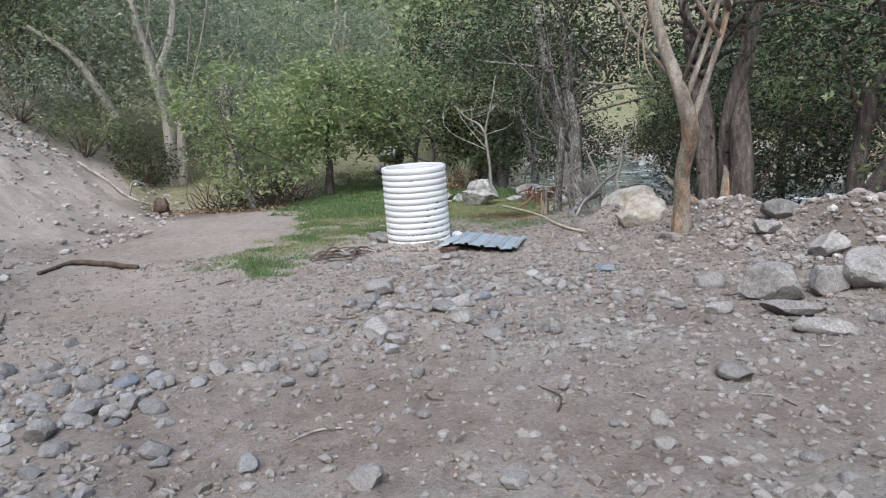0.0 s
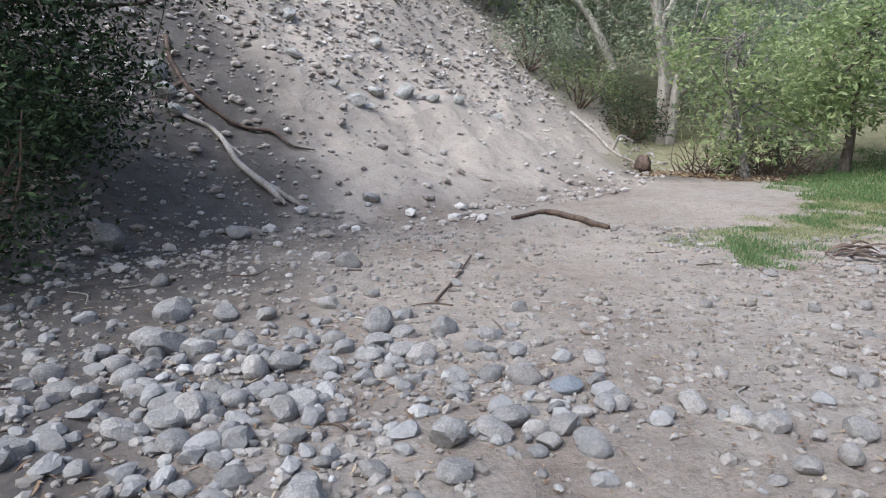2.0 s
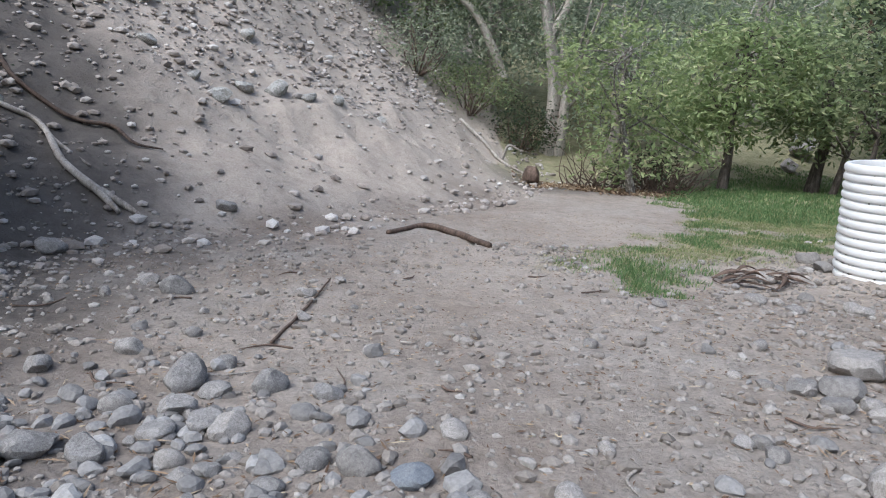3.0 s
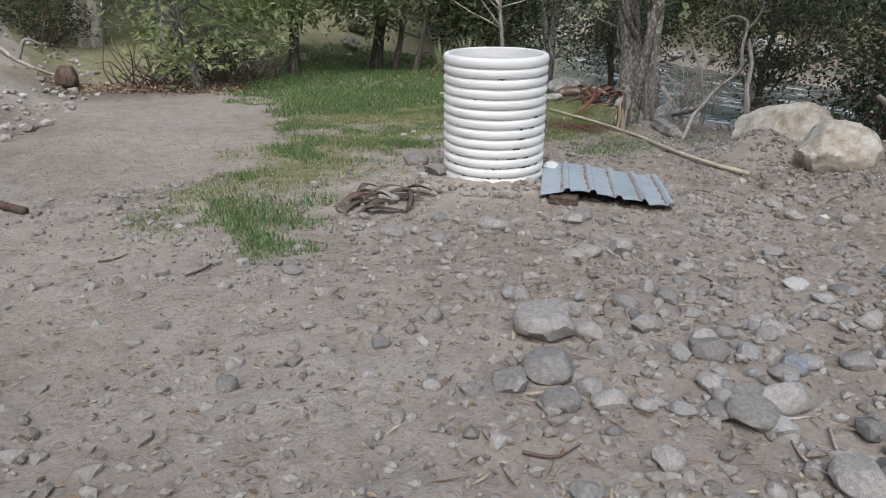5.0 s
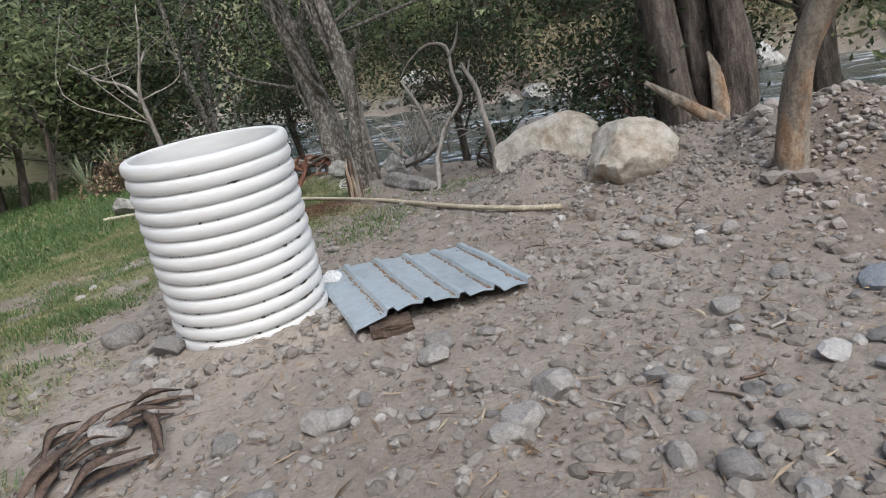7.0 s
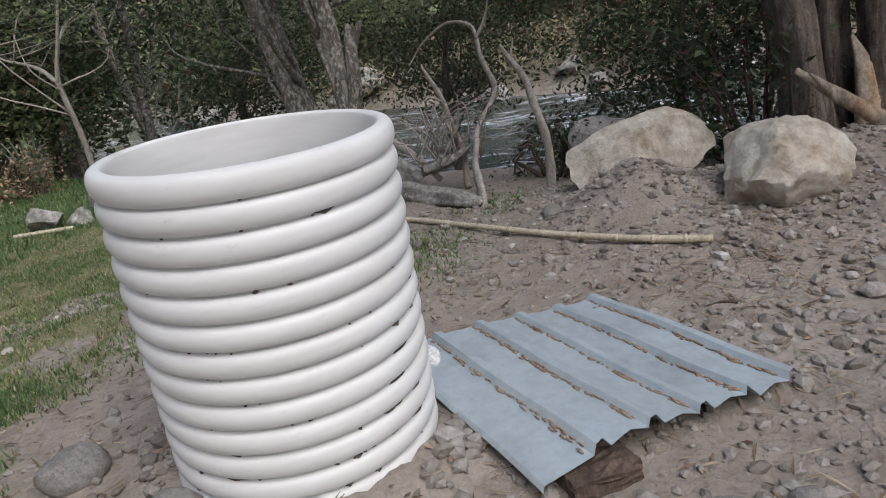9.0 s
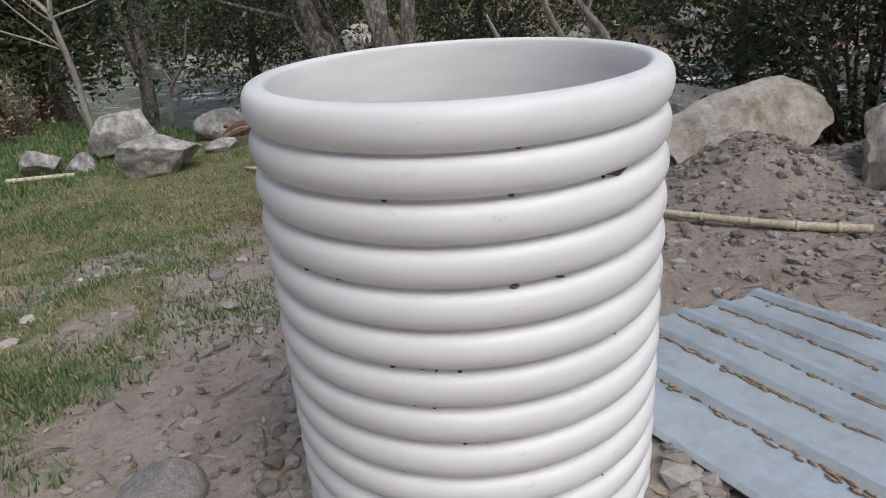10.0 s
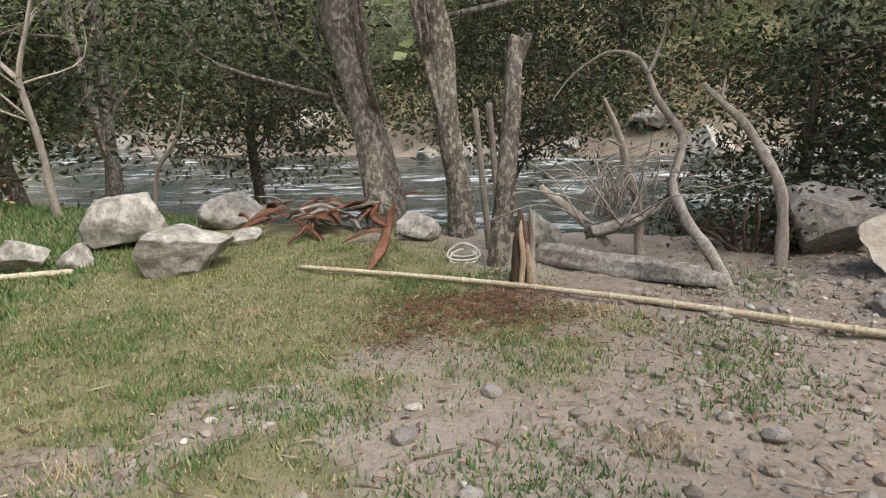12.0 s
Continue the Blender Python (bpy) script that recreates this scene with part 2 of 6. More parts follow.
M_DARKWOOD = material("damp_brown_wood", [(0.3, (0.05, 0.035, 0.028)), (0.6, (0.15, 0.105, 0.08))],
                      [(0.35, (0.06, 0.042, 0.034)), (0.65, (0.17, 0.12, 0.095))], bump=0.7, fine_scale=24, coarse_scale=4, dist=0.02, stretch=(1, 1, 0.3))
M_BAMBOO = material("dry_pale_cane", [(0.3, (0.42, 0.36, 0.26)), (0.6, (0.58, 0.52, 0.40))],
                    [(0.35, (0.36, 0.30, 0.21)), (0.65, (0.60, 0.54, 0.43))], rough=0.55, bump=0.2, fine_scale=20, coarse_scale=3, varied=0.05)
M_ZINC = material("weathered_zinc", [(0.3, (0.37, 0.42, 0.455)), (0.6, (0.47, 0.53, 0.57))],
                  [(0.33, (0.31, 0.345, 0.365)), (0.6, (0.50, 0.56, 0.60))], rough=0.42, bump=0.12, fine_scale=14, coarse_scale=2.2, metal=0.3, varied=0.0, spec=0.5, contrast=0.12)
M_RUST = material("rust_and_dry_litter", [(0.3, (0.13, 0.075, 0.045)), (0.6, (0.32, 0.22, 0.15))],
                  [(0.35, (0.16, 0.09, 0.05)), (0.65, (0.36, 0.29, 0.22))], bump=0.6, fine_scale=60, coarse_scale=9)
M_ROPE = material("white_rope", [(0.3, (0.5, 0.5, 0.48)), (0.6, (0.75, 0.75, 0.72))], [(0.4, (0.6, 0.6, 0.57)), (0.6, (0.78, 0.78, 0.75))], bump=0.4, fine_scale=80)
M_BAG = material("white_plastic_bag", [(0.3, (0.7, 0.7, 0.7)), (0.6, (0.82, 0.82, 0.82))], [(0.4, (0.72, 0.72, 0.72)), (0.6, (0.83, 0.83, 0.84))], rough=0.4, bump=0.3, fine_scale=18)
M_LEAF = island_material("olive_green_leaves", [(0, (0.13, 0.17, 0.085)), (0.5, (0.25, 0.30, 0.15)), (0.9, (0.36, 0.40, 0.21)), (1, (0.38, 0.36, 0.20))], 0.5, translucent=0.5)
M_LEAF_DARK = island_material("dark_green_leaves", [(0, (0.026, 0.038, 0.02)), (0.55, (0.056, 0.077, 0.038)), (0.86, (0.095, 0.12, 0.06)), (0.9, (0.085, 0.052, 0.036)), (1, (0.12, 0.072, 0.05))], 0.45, translucent=0.3)
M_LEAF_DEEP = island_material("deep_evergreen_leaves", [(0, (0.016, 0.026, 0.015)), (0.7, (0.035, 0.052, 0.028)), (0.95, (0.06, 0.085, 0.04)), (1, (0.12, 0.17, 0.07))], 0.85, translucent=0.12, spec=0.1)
M_LEAF_BRIGHT = island_material("bright_green_leaves", [(0, (0.21, 0.28, 0.12)), (0.6, (0.36, 0.43, 0.20)), (0.95, (0.48, 0.53, 0.28)), (1, (0.66, 0.62, 0.38))], 0.5, translucent=0.5)
M_LEAF_GREY = island_material("grey_green_leaves", [(0, (0.20, 0.24, 0.16)), (0.6, (0.36, 0.41, 0.28)), (1, (0.50, 0.52, 0.39))], 0.55, translucent=0.5)
M_GRASS = island_material("grass_blades", [(0, (0.09, 0.165, 0.06)), (0.6, (0.15, 0.24, 0.09)), (0.88, (0.22, 0.29, 0.13)), (1, (0.38, 0.36, 0.20))], 0.6, translucent=0.35)
M_DRYGRASS = island_material("yellowing_grass_blades", [(0, (0.13, 0.19, 0.065)), (0.5, (0.21, 0.26, 0.10)), (0.78, (0.35, 0.34, 0.17)), (1, (0.54, 0.48, 0.30))], 0.65, translucent=0.3)
M_DRYTUFT = island_material("bleached_grass", [(0, (0.30, 0.25, 0.15)), (0.6, (0.45, 0.38, 0.25)), (1, (0.58, 0.50, 0.36))], 0.7)
M_LITTER = island_material("fallen_leaves", [(0, (0.09, 0.055, 0.035)), (0.5, (0.22, 0.145, 0.09)), (0.85, (0.36, 0.27, 0.18)), (1, (0.48, 0.40, 0.28))], 0.85)
M_PEBBLE = island_material("mixed_grey_pebbles", [(0, (0.17, 0.148, 0.128)), (0.5, (0.255, 0.228, 0.204)), (0.92, (0.305, 0.28, 0.256)), (1, (0.37, 0.35, 0.325))], 0.9, bump=0.4)
M_PEBBLE_PALE = island_material("pale_broken_rock", [(0, (0.20, 0.17, 0.148)), (0.5, (0.34, 0.30, 0.268)), (0.88, (0.43, 0.392, 0.362)), (1, (0.56, 0.53, 0.50))], 0.9, bump=0.4)
M_MUD = material("splashed_mud", [(0.3, (0.06, 0.048, 0.04)), (0.6, (0.16, 0.13, 0.108))], [(0.4, (0.07, 0.055, 0.045)), (0.6, (0.19, 0.155, 0.13))], bump=0.5, fine_scale=50)
M_CUTWOOD = material("split_pale_wood", [(0.3, (0.30, 0.235, 0.17)), (0.6, (0.50, 0.42, 0.33))], [(0.35, (0.28, 0.20, 0.13)), (0.65, (0.50, 0.40, 0.29))], bump=0.7, fine_scale=26, coarse_scale=4, dist=0.02, stretch=(1, 1, 0.2))


# ---- ground form ----
rng = np.random.default_rng(7)
LATTICE = np.random.default_rng(3).random((256, 256))


def vnoise(x, y, scale):
    """Smooth noise in -1..1."""
    x, y = np.asarray(x, float) * scale, np.asarray(y, float) * scale
    xi, yi = np.floor(x).astype(int), np.floor(y).astype(int)
    u, v = x - xi, y - yi
    u, v = u * u * (3 - 2 * u), v * v * (3 - 2 * v)
    a, b_ = LATTICE[xi % 256, yi % 256], LATTICE[(xi + 1) % 256, yi % 256]
    c, d = LATTICE[xi % 256, (yi + 1) % 256], LATTICE[(xi + 1) % 256, (yi + 1) % 256]
    return 2 * ((a * (1 - u) + b_ * u) * (1 - v) + (c * (1 - u) + d * u) * v) - 1


def sstep(x, a, b):
    t = np.clip((np.asarray(x, float) - a) / (b - a), 0, 1)
    return t * t * (3 - 2 * t)


TOE = [(-3.6, -6.0), (-3.5, 3.0), (-2.95, 6.0), (-2.6, 7.3), (-1.8, 8.7), (-0.6, 9.5), (0.3, 10.2), (1.2, 12.0), (2.4, 13.3), (4.3, 16.6), (5.2, 18.6), (5.3, 20.5), (5.8, 24.0), (7.0, 40.0), (8.0, 400.0)]
BERM = [(9.5, 7.7), (8.9, 6.0), (8.4, 4.4), (7.9, 2.0), (7.2, -4.0)]


def line_distance(x, y, line):
    """Distance to a polyline and how far left of it, with the nearest stretch's share of the way."""
    x, y = np.asarray(x, float), np.asarray(y, float)
    best, side, along = np.full(x.shape, 1e9), np.zeros(x.shape), np.zeros(x.shape)
    for i, ((ax, ay), (bx, by)) in enumerate(zip(line, line[1:])):
        dx, dy = bx - ax, by - ay
        t = np.clip(((x - ax) * dx + (y - ay) * dy) / (dx * dx + dy * dy), 0, 1)
        d = np.hypot(x - ax - t * dx, y - ay - t * dy)
        s = dx * (y - ay) - dy * (x - ax)
        near = d < best
        best = np.where(near, d, best)
        side = np.where(near, s, side)
        along = np.where(near, i + t, along)
    return best, side, along


def river_mid(y):
    y = np.asarray(y, float)
    return 19 + 0.016 * np.clip(y, 0, 60) ** 2


def bank_depth(x, y):
    d, s, _ = line_distance(x, y, TOE)
    return np.where(s > 0, d, -d)


def height(x, y):
    x, y = np.asarray(x, float), np.asarray(y, float)
    z = 0.030 * vnoise(x, y, 0.8) + 0.014 * vnoise(x + 9, y, 3.1) + 0.006 * vnoise(x, y + 5, 9)
    d = np.clip(bank_depth(x, y), 0, 200)
    bank = np.where(d < 9, 0.56 * d + 0.028 * d * d, 7.3 + 0.55 * (d - 9))
    bank = bank * (d / (d + 0.25))
    z = z + bank + sstep(d, 0.2, 2) * (0.22 * vnoise(x, y, 0.55) + 0.09 * vnoise(x, y, 1.7) + 0.035 * vnoise(x, y, 5))
    s = x - river_mid(y)
    back = np.clip(y - 18.2, 0, 400)
    z = z + 0.33 * back * back / (back + 2.0) * sstep(-s, 7, 15)
    bd, _, ba = line_distance(x, y, BERM)
    z = z + (0.06 + 0.2 * ba) * np.exp(-(bd / 0.85) ** 2) * (1 + 0.35 * vnoise(x, y, 1.9))
    z = z + 0.2 * np.exp(-((x - 8.72) ** 2 + (y - 6.75) ** 2) / 0.14)
    z = z + 0.055 * np.exp(-((np.hypot(x - 5.93, y - 8.06) - 0.52) / 0.14) ** 2) * (1 + 0.8 * vnoise(x, y, 3.3))
    z = z - 0.75 * sstep(s, -9.2, -6.8) - 0.6 * sstep(s, -6.8, -5.0)
    z = z + 2.0 * sstep(s, 4.5, 8.5)
    far = np.clip(s - 8.0, 0, 400)
    z = z + 0.55 * far * far / (far + 6) + sstep(far, 0, 6) * 0.8 * vnoise(x, y, 0.2)
    return z


def gz(x, y):
    return float(height(np.array([x]), np.array([y]))[0])


# ---- mesh tools ----
class Soup:
    """Gathers vertices and faces for one mesh."""

    def __init__(self):
        self.v, self.f, self.n = [], [], 0

    def add(self, verts, faces):
        self.v.append(np.asarray(verts, float).reshape(-1, 3))
        self.f.extend([tuple(int(i) + self.n for i in f) for f in faces])
        self.n += len(self.v[-1])

    def add_many(self, verts, faces):
        """verts: copies x points x 3; faces: one copy's faces, as an array."""
        k, p = verts.shape[:2]
        faces = np.asarray(faces)
        fs = (faces[None] + (np.arange(k) * p)[:, None, None]).reshape(-1, faces.shape[1]) + self.n
        self.v.append(verts.reshape(-1, 3))
        self.f.extend(fs.tolist())
        self.n += k * p

    def mesh(self, name, smooth=True):
        me = bpy.data.meshes.new(name)
        me.from_pydata(np.concatenate(self.v).tolist() if self.v else [], [], self.f)
        if smooth:
            me.polygons.foreach_set("use_smooth", np.ones(len(me.polygons), bool))
        me.update()
        return me


def thing(name, label, category, group="", kind="", at=(0, 0, 0), rz=0.0):
    e = new(name)
    e.matrix_world = pose(*at, 0, 0, rz)
    return tagged(e, label, category, group, kind)


def part(name, mesh, mat, parent, label=""):
    ob = new(name, mesh)
    if mat and not mesh.materials:
        mesh.materials.append(mat)
    ob.parent = parent
    if label:
        ob["label"] = label
    return ob


def solid(name, mesh, mat, label, category, group="", kind="", m=None):
    ob = new(name, mesh)
    if mat and not mesh.materials:
        mesh.materials.append(mat)
    if m is not None:
        ob.matrix_world = m
    return tagged(ob, label, category, group, kind)


def smooth_path(pts, n):
    """A Catmull-Rom curve through pts, n points to a stretch."""
    p = [np.array(q, float) for q in pts]
    p = [2 * p[0] - p[1]] + p + [2 * p[-1] - p[-2]]
    out = []
    for i in range(1, len(p) - 2):
        for t in np.linspace(0, 1, n, endpoint=False):
            a, b, c, d = p[i - 1:i + 3]
            out.append(0.5 * (2 * b + (c - a) * t + (2 * a - 5 * b + 4 * c - d) * t * t + (3 * b - a - 3 * c + d) * t ** 3))
    out.append(p[-2])
    return np.array(out)


def tube(soup, pts, radii, sides=7, rough=0.0, seed=0, cap=True, flat=1.0):
    """A bent, tapering bar, round or flattened, with knots and wobble where it is rough."""
    pts = np.array(pts, float)
    if rough >= 0.2 and len(pts) > 4:
        many = np.linspace(0, len(pts) - 1, len(pts) * 2 - 1)
        pts = np.stack([np.interp(many, np.arange(len(pts)), pts[:, c]) for c in range(3)], 1)
    n = len(pts)
    radii = np.interp(np.linspace(0, 1, n), np.linspace(0, 1, len(radii)), radii)
    r = np.random.default_rng(seed)
    ph = r.uniform(0, 6.28, 6)
    arc = np.concatenate([[0], np.cumsum(np.linalg.norm(np.diff(pts, axis=0), axis=1))]) / (6 * radii.mean() + 0.02)
    if rough > 0.05:
        pts[1:-1] += (radii[:, None] * rough * 0.8 * np.stack([np.sin(arc * 1.3 + ph[0]), np.sin(arc * 1.7 + ph[1]), 0.3 * np.sin(arc * 1.1 + ph[2])], 1))[1:-1]
    tan = np.gradient(pts, axis=0)
    tan /= np.linalg.norm(tan, axis=1)[:, None] + 1e-9
    ref = np.array([0.0, 0, 1]) if abs(tan[0][2]) < 0.8 else np.array([1.0, 0, 0])
    side = np.cross(ref, tan[0])
    rings = []
    ang = np.linspace(0, 2 * np.pi, sides, endpoint=False)
    lobes = 1 + rough * (r.random(sides) - 0.5) * 2
    for i in range(n):
        side = side - tan[i] * side.dot(tan[i])
        side /= np.linalg.norm(side) + 1e-9
        up = np.cross(tan[i], side)
        k = radii[i] * lobes * (1 + rough * 0.16 * (r.random(sides) - 0.5) + rough * 0.35 * np.sin(arc[i] * 2.3 + ph[5]) * np.cos(ang + ph[0]) + rough * 0.25 * np.sin(arc[i] * 4.1 + ph[4]) * np.cos(2 * ang + ph[1]))
        rings.append(pts[i] + (np.cos(ang) * k)[:, None] * side + (np.sin(ang) * k * flat)[:, None] * up)
    faces = []
    for i in range(n - 1):
        for j in range(sides):
            a, b = i * sides + j, i * sides + (j + 1) % sides
            faces.append((a, b, b + sides, a + sides))
    if cap:
        faces.append(tuple(range(sides))[::-1])
        faces.append(tuple(range((n - 1) * sides, n * sides)))
    soup.add(np.concatenate(rings), faces)


def ico(sub):
    b = bmesh.new()
    bmesh.ops.create_icosphere(b, subdivisions=sub, radius=1)
    v = np.array([q.co[:] for q in b.verts])
    f = np.array([[q.index for q in p.verts] for p in b.faces])
    b.free()
    return v, f


ICO1, ICO2, ICO3, ICO4, ICO5 = ico(1), ico(2), ico(3), ico(4), ico(5)


def rock_verts(base, seed, cuts=7, depth=(0.55, 0.85), bumps=0.06, size=(1, 1, 1)):
    """A rounded ball broken by flat cuts, with small bumps."""
    r = np.random.default_rng(seed)
    v = base.copy()
    for _ in range(cuts):
        n = r.normal(size=3)
        n /= np.linalg.norm(n)
        d = r.uniform(*depth)
        over = np.clip(v @ n - d, 0, None)
        v = v - over[:, None] * n
    for k, a in ((2.5, bumps), (6.0, bumps * 0.5)):
        q = v * k + seed * 1.7
        v = v * (1 + a * (np.sin(q[:, 0] + 2 * np.sin(q[:, 1])) * np.cos(q[:, 2] + np.sin(q[:, 0]))))[:, None]
    return v * np.array(size)


def rock_mesh(name, seed, sub=2, **kw):
    v, f = (ICO1, ICO2, ICO3, ICO4, ICO5)[sub - 1]
    s = Soup()
    v = rock_verts(v, seed, **kw)
    if sub > 2:
        big = max(kw.get("size", (1,)))
        for i, p in enumerate(v):
            q = Vector(p) / big
            off = Vector((seed * 3.1, seed * 1.7, 0))
            a = noise.noise(q * 2.2 + off) * 0.07 + noise.noise(q * 5.5 + off) * 0.04 - abs(noise.noise(q * 3.3 - off)) * 0.06
            if sub > 3:
                a += noise.noise(q * 12 + off) * 0.018
            v[i] = p * (1 + a)
    s.add(v, f)
    me = s.mesh(name, smooth=True)
    me.set_sharp_from_angle(angle=radians(26 if sub > 2 else 30))
    return me


LEAF_FACES = np.array([[0, 1, 2], [0, 2, 3]])


def leaf_quads(pos, size, r, wide=0.42, droop=0.0):
    """Folded leaf blades at pos."""
    k = len(pos)
    d = r.normal(size=(k, 3))
    d[:, 2] = d[:, 2] * 0.6 - droop
    d /= np.linalg.norm(d, axis=1)[:, None]
    s = np.cross(d, r.normal(size=(k, 3)))
    s /= np.linalg.norm(s, axis=1)[:, None] + 1e-9
    n = np.cross(d, s)
    L = (size * r.uniform(0.6, 1.3, k))[:, None]
    mid = pos + d * L * 0.45
    return np.stack([pos, mid + s * L * wide * 0.5 + n * L * 0.08, pos + d * L, mid - s * L * wide * 0.5 + n * L * 0.08], 1)


def crown_mesh(name, clumps, per, spread, size, r, wide=0.42, droop=0.3, flat=0.7):
    """Leaves gathered in loose clumps."""
    s = Soup()
    for c in clumps:
        k = int(per * r.uniform(0.6, 1.4))
        p = r.normal(size=(k, 3)) * spread * r.uniform(0.7, 1.3) * np.array([1, 1, flat])
        s.add_many(leaf_quads(np.array(c) + p, size, r, wide, droop), LEAF_FACES)
    return s.mesh(name, smooth=False)


def ellipsoid_points(r, k, centre, radius, shell=0.5):
    d = r.normal(size=(k, 3))
    d /= np.linalg.norm(d, axis=1)[:, None]
    return np.array(centre) + d * (r.uniform(shell, 1, k) ** 0.6)[:, None] * np.array(radius)


def tree(name, label, base, trunks, crown, bark, leaf, r, clumps=60, per=60, spread=0.35, leaf_size=0.1, limbs=14, limb_r=0.035,
         droop=0.3, wide=0.42, group="", shell=0.35):
    """trunks: lists of (points, radii) from the base; crown: list of (centre, radius) from the base."""
    t = thing(name, label, "tree", group, at=base)
    for i, (pts, radii) in enumerate(trunks):
        s = Soup()
        tube(s, smooth_path(pts, 5), radii, 13, 0.22, seed=i + 5)
        part("trunk", s.mesh("trunk"), bark, t)
    cl = np.concatenate([ellipsoid_points(r, max(3, int(clumps * w)), c, q, shell) for c, q, w in crown])
    for k in range(limbs):
        s = Soup()
        pts, radii = trunks[k % len(trunks)]
        path = smooth_path(pts, 6)
        start = path[int(len(path) * r.uniform(0.45, 0.98))]
        end = cl[r.integers(len(cl))]
        mid = (start + end) / 2 + r.normal(size=3) * 0.18 * np.linalg.norm(end - start) * np.array([1, 1, 0.6])
        p = smooth_path([start, mid, end], 4)
        tube(s, p, [limb_r * r.uniform(0.7, 1.3), limb_r * 0.25], 5, 0.15, seed=k)
        for _ in range(2):
            a = p[r.integers(4, len(p))]
            b = a + r.normal(size=3) * 0.45
            tube(s, [a, (a + b) / 2 + r.normal(size=3) * 0.06, b], [limb_r * 0.35, limb_r * 0.1], 3, 0, seed=k)
        part("limb", s.mesh("limb"), bark, t)
    part("crown", crown_mesh("crown", cl, per, spread, leaf_size, r, wide, droop), leaf, t)
    return t


# ---- the ground, the river ----
def inside(x, y, poly):
    """Signed distance into a polygon, positive inside."""
    x, y = np.asarray(x, float), np.asarray(y, float)
    hit = np.zeros(x.shape, bool)
    for (ax, ay), (bx, by) in zip(poly, poly[1:] + poly[:1]):
        cross = ((ay > y) != (by > y)) & (x < (bx - ax) * (y - ay) / (by - ay + 1e-12) + ax)
        hit ^= cross
    d, _, _ = line_distance(x, y, poly + poly[:1])
    return np.where(hit, d, -d)


TURF = [(2.95, 6.95), (3.35, 7.25), (3.8, 7.75), (4.0, 8.2), (4.5, 8.75), (5.2, 9.05), (6.1, 9.25), (6.6, 9.15), (7.2, 9.2), (7.9, 8.9), (8.8, 8.5), (9.6, 8.6), (10.6, 9.2),
        (13, 11), (17, 20), (12, 21.5), (8, 18.2), (6.5, 15.6), (6.2, 13.2), (5.4, 11.4), (4.4, 10.8), (3.6, 10.0), (3.0, 9.2), (2.75, 8.2)]

BARE = ((7.6, 10.61, 0.22), (7.72, 10.32, 0.2), (7.4, 9.72, 0.26), (7.19, 10.8, 0.18), (6.85, 10.05, 0.2), (7.02, 9.5, 0.34))


def bare_spots(x, y):
    """Worn places in the turf, 1 where no grass is left."""
    b = sstep(vnoise(x + 3, y, 0.9) + 0.5 * vnoise(x, y, 3), 0.35, 0.8) * (y < 11.5)
    for cx, cy, r in BARE:
        b = np.maximum(b, sstep(r * (1.2 + 0.5 * vnoise(x, y, 6)) - np.hypot(x - cx, y - cy), -0.08, 0.08))
    return b


def axis(lo, hi, step, far_lo, far_hi):
    a = list(np.arange(lo, hi, step))
    s, v = step, a[-1]
    while v < far_hi:
        s *= 1.13
        v += s
        a.append(v)
    s, v, b = step, lo, []
    while v > far_lo:
        s *= 1.13
        v -= s
        b.append(v)
    return np.array(b[::-1] + a)


